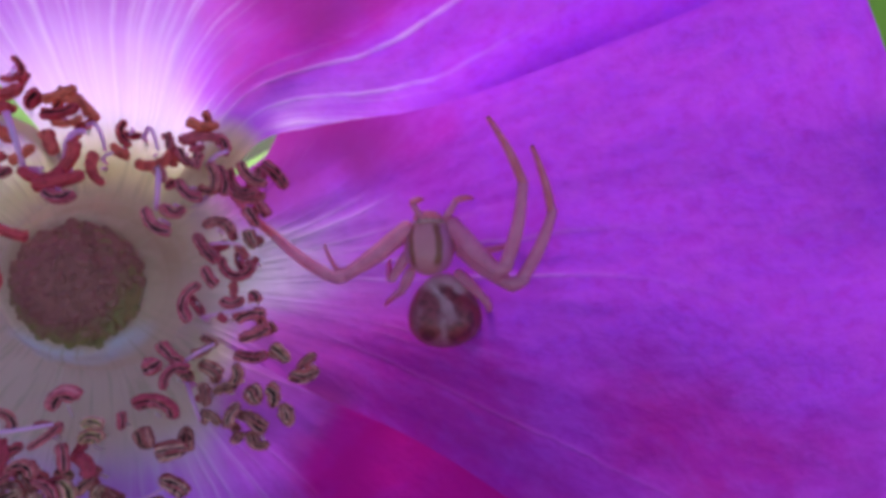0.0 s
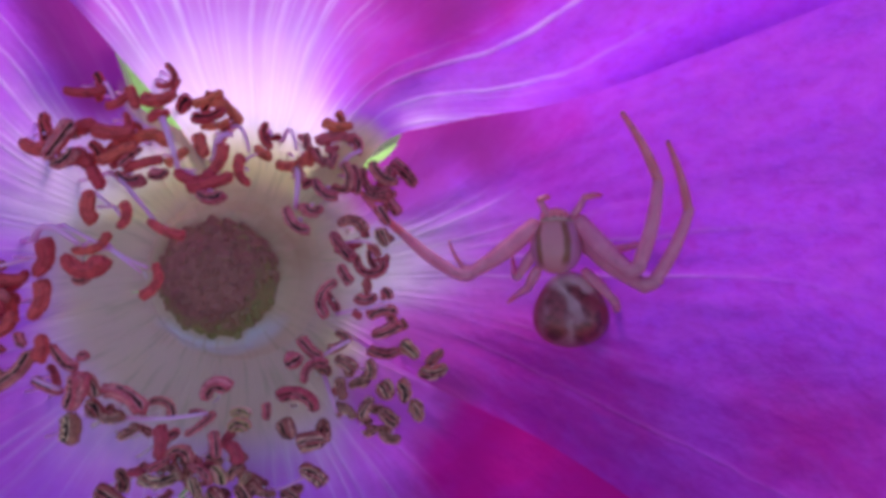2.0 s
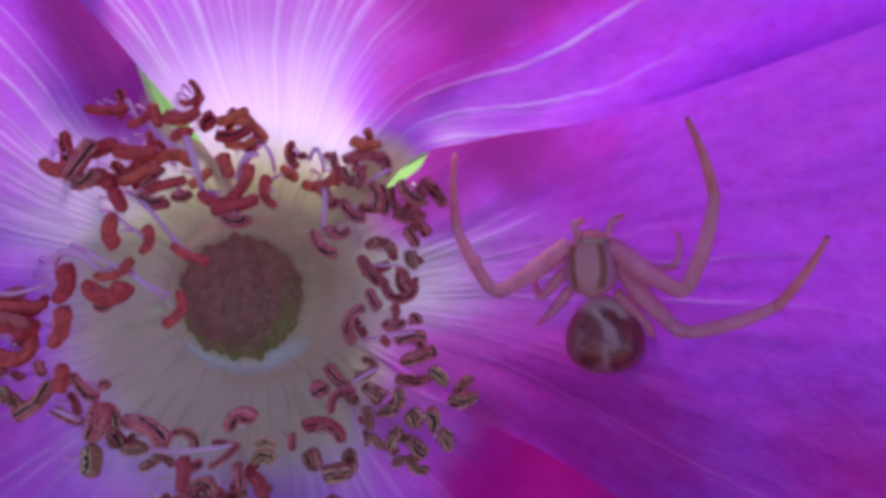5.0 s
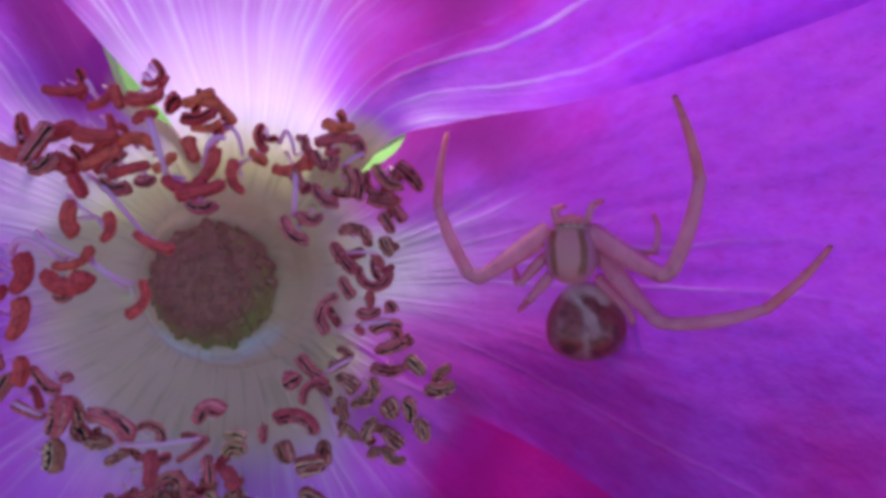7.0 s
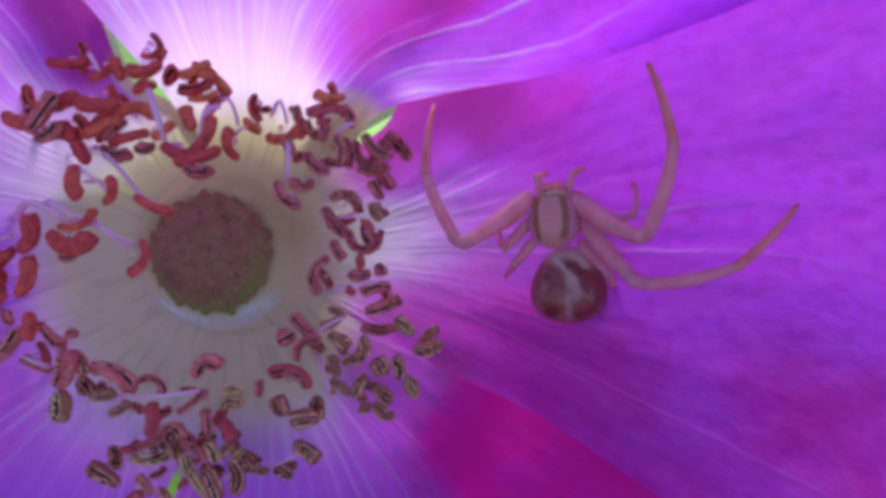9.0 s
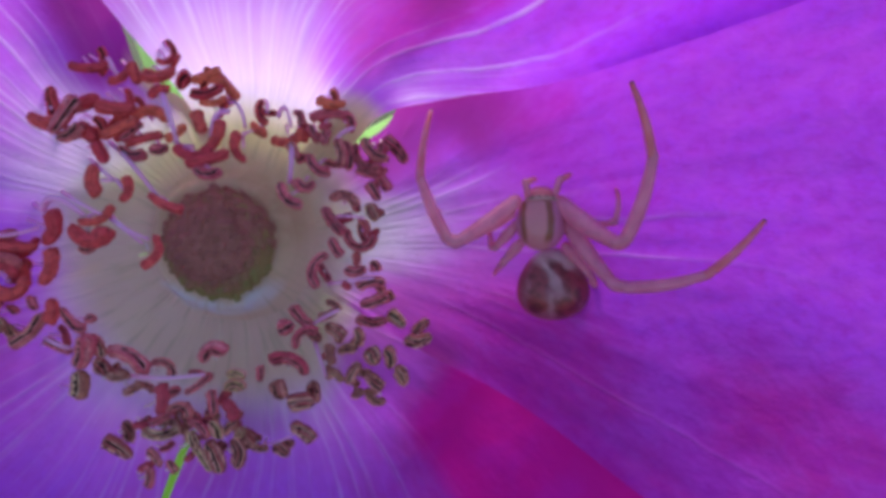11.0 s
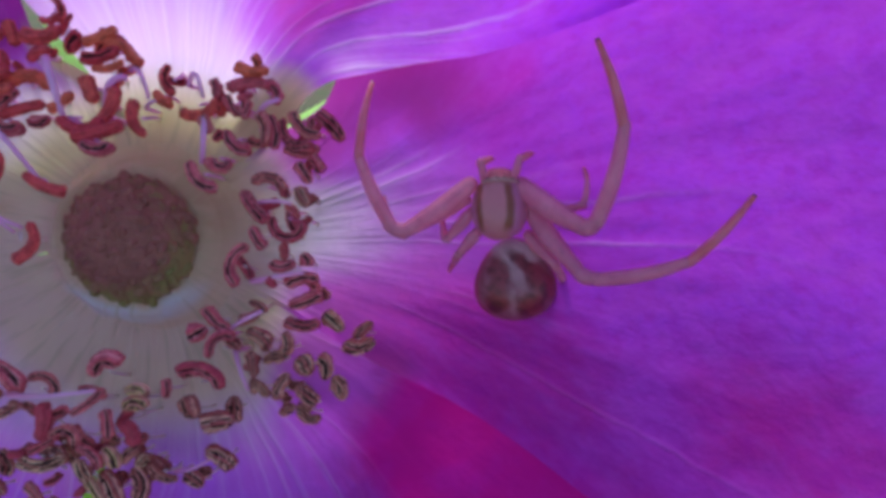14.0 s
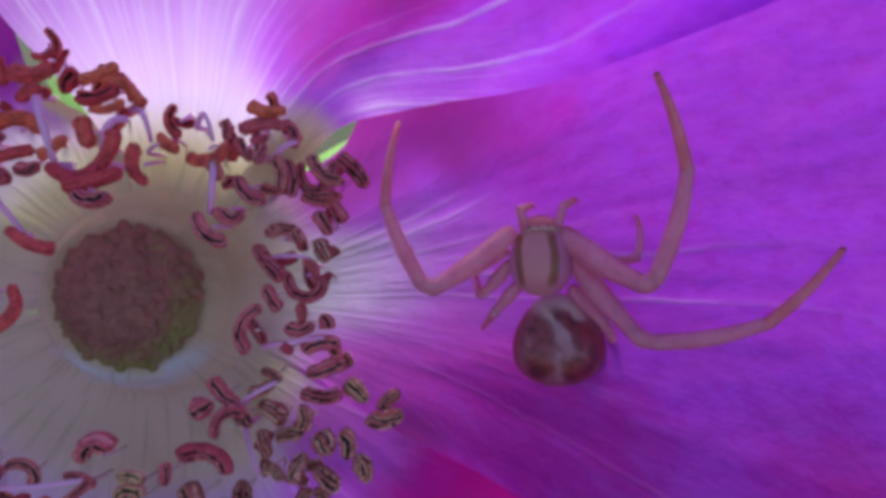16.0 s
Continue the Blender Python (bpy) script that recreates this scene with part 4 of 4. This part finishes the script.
def build_stamens():
    rng = random.Random(11)
    tips = [Vector((f[4], f[5], f[6])) for bunch in FILAMENTS for f in bunch]
    rows = [row for cluster in STAMENS for row in cluster]
    # shorter ones stand close behind the rest
    for x, y, z, turn, length, bend, width, look_ in list(rows):
        if math.hypot(x - CENTRE.x, y - CENTRE.y) > 6.5 and rng.random() < (0.8 if x < -15.5 else 0.85 if y < -7 and x < -8 else 0.6 if look_[0] in "TY" else 0.36):
            rows.append((x + rng.uniform(-0.45, 0.45), y + rng.uniform(-0.45, 0.45), z - rng.uniform(0.7, 1.2), turn + rng.uniform(30, 150),
                         min(1.5, length * rng.uniform(0.7, 0.9)), rng.uniform(-1.6, 1.6), width * 0.85, look_[0] + rng.choice("011")))
    for seed, (x, y, z, turn, length, bend, width, look_) in enumerate(rows):
        d = Vector((x - CENTRE.x, y - CENTRE.y))
        out = Vector((d.x, d.y, 0)).normalized()
        top = Vector((x, y, z - width * 0.3))
        if d.length < 4.8:
            # the innermost hang on the long arching filaments
            end = min(tips, key=lambda p: (p - top).length)
            line = bezier(end, end.lerp(top, 0.3), end.lerp(top, 0.7), top, 9)
        else:
            k = (z + 5.4) / (31 - z) * rng.uniform(0.95, 1.12)
            foot = Vector((x + (x - 1) * k + rng.uniform(-0.25, 0.25), y + (y + 1.2) * k + rng.uniform(-0.25, 0.25), 0))
            foot.z = ground_under(foot.x, foot.y)
            line = bezier(foot, foot.lerp(top, 0.33) + out * rng.uniform(0.0, 0.2), foot.lerp(top, 0.66) + out * rng.uniform(0.0, 0.2), top, 9)
        bm = bmesh.new()
        violet = y > -1 or x < -15
        ring_tube(bm, line, [(0.09 if violet else 0.075) - 0.02 * i / 9 for i in range(10)], 6)
        stamen = part("stamen", mesh("stamen", bm, FILAMENT if violet else FILAMENT_PALE), rose, "", HOME)
        if look_[0] == "R" and y < -6:
            look_ = "M" + look_[1]
        skin, rim, label = ANTHER_LOOKS[look_[0]]
        if look_[0] in "TY":
            width *= 1.25
            if rng.random() < 0.6:
                look_ = look_[0] + "2"
        ob = part("anther", anther_mesh(length, bend, width, int(look_[1]), skin, rim, seed), stamen, label, (x, y, z))
        ob.rotation_euler = Euler((radians(rng.uniform(-14, 14)), radians(rng.uniform(-10, 10)), radians(turn)))
    for bunch in FILAMENTS:
        for x0, y0, x1, y1, x2, y2, z, girth in bunch:
            a, m, b = Vector((x0, y0, z)), Vector((x1, y1, z + 0.55)), Vector((x2, y2, z + 0.3))
            k = (z + 5.4) / (31 - z)
            foot = Vector((x0 + (x0 - 1) * k, y0 + (y0 + 1.2) * k, 0))
            foot.z = ground_under(foot.x, foot.y)
            # a curve that passes its middle point, then the hidden run down to the floor
            bend_at = m * 2 - (a + b) / 2
            arc = [a * (1 - t) ** 2 + bend_at * 2 * t * (1 - t) + b * t * t for t in (i / 12 for i in range(13))]
            bm = bmesh.new()
            ring_tube(bm, [foot, foot.lerp(a, 0.5), foot.lerp(a, 0.85)] + arc, [girth] * 3 + [girth * (1 - 0.25 * i / 12) for i in range(13)], 8)
            part("filament", mesh("filament", bm, FILAMENT), rose, "violet-pink arching filament", HOME)


build_stamens()


def build_sepals():
    for turn in (37, 119, 190, 257, 332):
        a = radians(turn)
        bm = bmesh.new()
        rows = []
        for j in range(13):
            t = j / 12
            r = 3 + 15 * t
            w = 2.2 * (1 - t) ** 0.8 * (0.5 + 0.5 * ease(t, 0, 0.25)) + 0.1
            z = -8.6 - 1.2 * t + 0.06 * (r - 3) ** 1.2
            rows.append([bm.verts.new(Vector((CENTRE.x + r * math.cos(a) - s * w * math.sin(a), CENTRE.y + r * math.sin(a) + s * w * math.cos(a), z + 0.4 * abs(s))) * MM)
                         for s in (-1, -0.5, 0, 0.5, 1)])
        for p, q in zip(rows, rows[1:]):
            for i in range(4):
                bm.faces.new((p[i], p[i + 1], q[i + 1], q[i]))
        part("sepal", mesh("sepal", bm, SEPAL), rose, "light green sepal behind the petals", HOME)
    bm = bmesh.new()
    base = Vector((CENTRE.x, CENTRE.y, -8.4))
    ring_tube(bm, [base, base + Vector((0, 0, -1.5)), base + Vector((0, -0.5, -5)), base + Vector((0, -1.5, -9)), base + Vector((0, -3, -11))], [2.5, 3.4, 4.2, 3.4, 1.6], 16)
    part("hip", mesh("hip", bm, SEPAL), rose, "round green hip", HOME)


build_sepals()


# ---- the spider ----
BODY = Vector((6.4, -1.5, -3.0))
spider = new("crab_spider")
spider.matrix_world = FACE @ Matrix.Translation(BODY * MM)
tagged(spider, "pale pink crab spider with a red-streaked abdomen on the petal", "spider")


def blob(centre, size, turn=0.0, shape=None, rings=20, sides=28):
    """A rounded body in mm; shape(t) gives the width along its length (y)."""
    bm = bmesh.new()
    loops = []
    for i in range(1, rings):
        t = i / rings
        y = -math.cos(t * math.pi)
        w = math.sin(t * math.pi) * (shape(y) if shape else 1)
        loops.append([bm.verts.new(Vector((w * math.cos(a) * size[0], y * size[1], w * math.sin(a) * size[2])) * MM) for a in (2 * math.pi * k / sides for k in range(sides))])
    lo, hi = bm.verts.new(Vector((0, -size[1], 0)) * MM), bm.verts.new(Vector((0, size[1], 0)) * MM)
    for a, b in zip(loops, loops[1:]):
        for k in range(sides):
            bm.faces.new((a[k], b[k], b[(k + 1) % sides], a[(k + 1) % sides]))
    for k in range(sides):
        bm.faces.new((lo, loops[0][k], loops[0][(k + 1) % sides]))
        bm.faces.new((hi, loops[-1][(k + 1) % sides], loops[-1][k]))
    bmesh.ops.recalc_face_normals(bm, faces=bm.faces)
    c = Vector(centre) - BODY
    m = Matrix.Translation(c * MM) @ pose(0, 0, 0, 0, 0, turn)
    return bm, m


def place(ob, m):
    ob.matrix_basis = m
    return ob


bm, m = blob((6.35, -0.1, -2.0), (1.35, 1.65, 0.95), 2, lambda y: 1.0 - 0.12 * y)
place(part("carapace", mesh("carapace", bm, SHELL), spider, "pinkish carapace with darker side bands"), m)
bm, m = blob((6.3, 1.3, -2.05), (0.78, 0.42, 0.6), 2)
place(part("face", mesh("face", bm, TARSUS), spider, "reddish jutting face"), m)
bm = bmesh.new()
ring_tube(bm, [Vector((x, 1.12 - 0.16 * abs(x - 6.33) ** 2, -1.32 - 0.25 * (x - 6.33) ** 2)) - BODY for x in (5.45, 5.75, 6.05, 6.33, 6.6, 6.9, 7.2)], [0.05, 0.09, 0.1, 0.1, 0.1, 0.09, 0.05], 8)
part("eye_ridge", mesh("eye_ridge", bm, RIDGE), spider, "whitish ridge round the eyes")
for x in (5.75, 6.15, 6.5, 6.9):
    bm, m = blob((x, 1.2 - 0.16 * (x - 6.33) ** 2, -1.27 - 0.2 * (x - 6.33) ** 2), (0.05, 0.05, 0.05), 0, None, 8, 10)
    place(part("eye", mesh("eye", bm, EYE_MAT), spider, "tiny dark eye"), m)
bm, m = blob((7.25, -3.65, -3.0), (2.0, 2.05, 1.45), 4, lambda y: 1.0 - 0.22 * y)
place(part("abdomen", mesh("abdomen", bm, BELLY), spider, "dark red abdomen with a pale stripe"), m)


def bone(length, r0, r1, bulge, material, arch=0.0):
    """A limb with rounded ends; arch bows it sideways."""
    bm = bmesh.new()
    n = 14
    cs, rs = [], []
    for i in range(n + 1):
        t = i / n
        cs.append(Vector((0, arch * length * math.sin(math.pi * t), length * t)))
        rs.append((r0 + (r1 - r0) * t) * (1 + bulge * math.sin(math.pi * min(1, t * 1.1))))
    for k in (1, 2, 3):
        d, w = math.sin(k * math.pi / 6.5), math.cos(k * math.pi / 6.5)
        cs, rs = [Vector((0, 0, -r0 * d))] + cs, [r0 * w] + rs
        cs, rs = cs + [Vector((0, 0, length + r1 * d))], rs + [r1 * w]
    ring_tube(bm, cs, rs, 10)
    if material is TARSUS:
        for f in bm.faces:
            f.material_index = 1 if f.calc_center_median().z > (length * 0.97) * MM else 0
    return mesh("limb", bm, (TARSUS, CLAW) if material is TARSUS else material)


def along(p, q, out=None):
    """The pose of a limb that starts at p and points to q, in mm, and bows towards out."""
    z = (q - p).normalized()
    y = out if out is not None and out.length > 1e-6 else Vector((0.1, 0.2, 1))
    y = y - z * y.dot(z)
    y = y.normalized() if y.length > 1e-6 else z.orthogonal().normalized()
    x = y.cross(z)
    return Matrix.Translation(p * MM) @ Matrix((x, y, z)).transposed().to_4x4()


# Joints of each leg (hip, knee, ankle, tip) as first held and as held after it shifts its legs.
LEGS = (
    ("front_leg", ((5.14, 0.76, -1.9), (1.47, -2.01, -2.2), (-1.58, 0.32, -2.4), (-4.3, 3.07, -3.0)),
     ((4.9, 0.85, -1.9), (1.47, -1.62, -1.6), (-0.24, 2.04, -1.0), (0.21, 5.84, -2.5)), 0.42),
    ("second_leg", ((5.0, 0.2, -2.2), (2.0, -1.45, -2.6), (1.45, -1.35, -2.7), (0.79, -0.02, -3.6)),
     ((4.83, 0.17, -2.2), (1.9, -1.35, -2.6), (1.3, -1.1, -2.7), (0.72, 0.45, -3.6)), 0.21),
    ("third_leg", ((5.2, -0.6, -2.3), (4.3, -2.0, -2.6), (4.3, -1.4, -3.6), (4.4, -0.77, -4.9)),
     ((5.01, -0.39, -2.3), (3.8, -1.81, -2.6), (3.7, -1.1, -3.6), (3.62, -0.39, -4.9)), 0.26),
    ("hind_leg", ((5.4, -1.5, -2.4), (4.9, -2.55, -2.8), (4.5, -2.9, -3.7), (4.1, -3.38, -4.9)),
     ((5.3, -1.4, -2.4), (4.4, -2.53, -2.8), (4.25, -2.9, -3.7), (4.07, -3.39, -4.9)), 0.26),
    ("front_leg", ((7.6, 0.95, -1.9), (9.8, -1.95, 0.4), (10.86, 2.76, 0.8), (9.12, 6.14, 0.8)),
     ((7.37, 0.84, -1.9), (10.14, -1.45, 0.9), (11.17, 3.03, 1.8), (9.92, 6.33, 2.4)), 0.46),
    ("second_leg", ((7.9, 0.0, -2.2), (10.54, -2.6, 0.2), (12.4, 1.26, 0.5), (11.47, 4.67, 0.5)),
     ((7.75, 0.02, -2.2), (10.07, -3.57, 0.0), (13.86, -2.57, 2.2), (15.89, 0.06, 3.4)), 0.42),
    ("third_leg", ((8.0, -0.6, -2.3), (11.1, -0.16, -1.4), (11.8, 0.8, -1.5), (12.38, 1.72, -1.4)),
     ((7.8, -0.39, -2.3), (10.11, -0.13, -0.8), (10.35, 1.1, -1.2), (10.17, 2.25, -2.0)), 0.19),
    ("hind_leg", ((8.0, -1.7, -2.4), (9.4, -3.2, -2.0), (9.9, -4.0, -2.8), (10.59, -5.01, -3.6)),
     ((7.82, -1.51, -2.4), (9.13, -3.03, -2.0), (9.8, -3.9, -2.8), (10.63, -4.77, -3.6)), 0.28),
)
MOVING_PARTS = []


def jointed(points):
    """Hip, knee, ankle and tip, with the knee cut into a short kneecap."""
    hip, knee, ankle, tip = [Vector(p) - BODY for p in points]
    cut = min(0.55, 0.2 * (knee - hip).length, 0.2 * (ankle - knee).length)
    return [hip, knee + (hip - knee).normalized() * cut, knee + (ankle - knee).normalized() * cut, ankle, tip], knee


for leg_name, first, later, girth in LEGS:
    (first, first_knee), (later, later_knee) = jointed(first), jointed(later)
    for k, (limb_name, thick, thin_end, swell, skin, bow) in enumerate((
            (leg_name, 1.0, 0.82, 0.25, LEG, 0.03), ("kneecap", 0.8, 0.74, 0.1, LEG, 0.12),
            ("tibia", 0.74, 0.58, 0.12, LEG, 0.042), ("tarsus", 0.55, 0.28, 0.12, TARSUS, 0.035))):
        # each limb keeps one length, the mean of its two poses
        size = ((first[k + 1] - first[k]).length + (later[k + 1] - later[k]).length) / 2
        data = bone(size, girth * thick, girth * thin_end, swell, skin, bow)
        outs = [knee - (q[0] + q[3]) / 2 if k < 2 else q[3] - (q[2] + q[4]) / 2 for q, knee in ((first, first_knee), (later, later_knee))]
        rows = [along(q[k], q[k + 1], out) for q, out in zip((first, later), outs)]
        if k == 0:
            limb = upper = part(limb_name, data, spider, "pale translucent pink leg")
            bases = rows
        else:
            limb = part(limb_name, data, upper, "reddish dark-tipped foot" if k == 3 else "")
            rows = [base.inverted() @ row for base, row in zip(bases, rows)]
        MOVING_PARTS.append((limb, rows))

PALPS = (
    ((5.89, 1.2, -1.9), (5.44, 2.1, -1.6), (5.91, 2.29, -2.0), (5.59, 1.12, -1.9), (5.38, 1.86, -1.5), (6.1, 2.17, -2.0)),
    ((7.2, 1.2, -1.9), (7.8, 2.23, -1.6), (9.0, 2.42, -2.0), (6.96, 1.12, -1.9), (7.22, 2.05, -1.6), (7.7, 2.3, -2.0)),
)
for pts in PALPS:
    p = [Vector(q) - BODY for q in pts]
    size = ((p[1] - p[0]).length + (p[4] - p[3]).length) / 2
    limb = part("palp", bone(size, 0.2, 0.16, 0.1, LEG, 0.14), spider, "short pale feeler")
    rows = [along(p[0], p[1]), along(p[3], p[4])]
    MOVING_PARTS.append((limb, rows))
    size = ((p[2] - p[1]).length + (p[5] - p[4]).length) / 2
    tip = part("palp_tip", bone(size, 0.17, 0.1, 0.15, TARSUS, 0.2), limb, "dark feeler tip")
    MOVING_PARTS.append((tip, [rows[0].inverted() @ along(p[1], p[2]), rows[1].inverted() @ along(p[4], p[5])]))


# ---- stem and leaves behind, parts of the rose ----
def build_stem():
    bm = bmesh.new()
    back = FACE.inverted()
    top = FACE @ mm(CENTRE.x, CENTRE.y - 3, -19)
    line = bezier(top, top + Vector((0, 0.05, -0.01)), Vector((0.05, 0.25, 0.45)), Vector((0.08, 0.3, -0.02)), 24)
    ring_tube(bm, [back @ p / MM for p in line], [1.6 + 0.12 * i for i in range(25)], 10)
    part("stem", mesh("stem", bm, STEM), rose, "thin green-brown stem rising from the soil", HOME)


def leaf(centre, turn, size, tilt):
    """A toothed leaflet with a raised midrib and a stalk that runs back to the stem, in flower space."""
    m = pose(0, 0, 0, tilt, 0, turn)
    bm = bmesh.new()
    rows = []
    for j in range(25):
        t = j / 24
        w = size * 0.36 * math.sin(math.pi * min(1, t ** 0.85)) ** 0.8 + 0.05
        tooth = 1 + 0.07 * (j % 2)
        rows.append([bm.verts.new((Vector(centre) + m @ Vector((s * w * (tooth if abs(s) == 1 else 1), size * t, -0.12 * w * abs(s) + 0.05 * size * math.sin(t * 5) + 0.5 * (j % 2) * abs(s)))) * MM)
                     for s in (-1, -0.66, -0.33, 0, 0.33, 0.66, 1)])
    for p, q in zip(rows, rows[1:]):
        for i in range(6):
            bm.faces.new((p[i], p[i + 1], q[i + 1], q[i]))
    blade = part("leaf", mesh("leaf", bm, LEAF), rose, "toothed green leaf behind the flower", HOME)
    bm = bmesh.new()
    ring_tube(bm, bezier(Vector((CENTRE.x, CENTRE.y - 4, -30)), Vector((CENTRE.x, CENTRE.y, -36)), Vector(centre) + m @ Vector((0, -size * 0.4, -4)), Vector(centre), 8)
              + [Vector(centre) + m @ Vector((0, size * t, 0.05 * size * math.sin(t * 5) - 0.3)) for t in (0.3, 0.6, 0.95)], [0.9] * 9 + [0.6, 0.45, 0.2], 6)
    part("leaf_stalk", mesh("leaf_stalk", bm, STEM), blade)


build_stem()
leaf((-4, -16, -26), -62, 44, 0)
leaf((-13, -18, -27), 12, 34, 0)
leaf((-20, -14, -26), 72, 40, 0)
leaf((18, -2, -30), -64, 62, 4)
leaf((14, -14, -34), -118, 50, -4)
leaf((-24, -8, -26), 84, 46, 2)
leaf((-16, -16, -28), 150, 44, -6)


def motions():
    for limb, (a, b) in MOVING_PARTS:
        walk(limb, [(0, a), (4.1, a), (5.3, b), (16, b)])


motions()
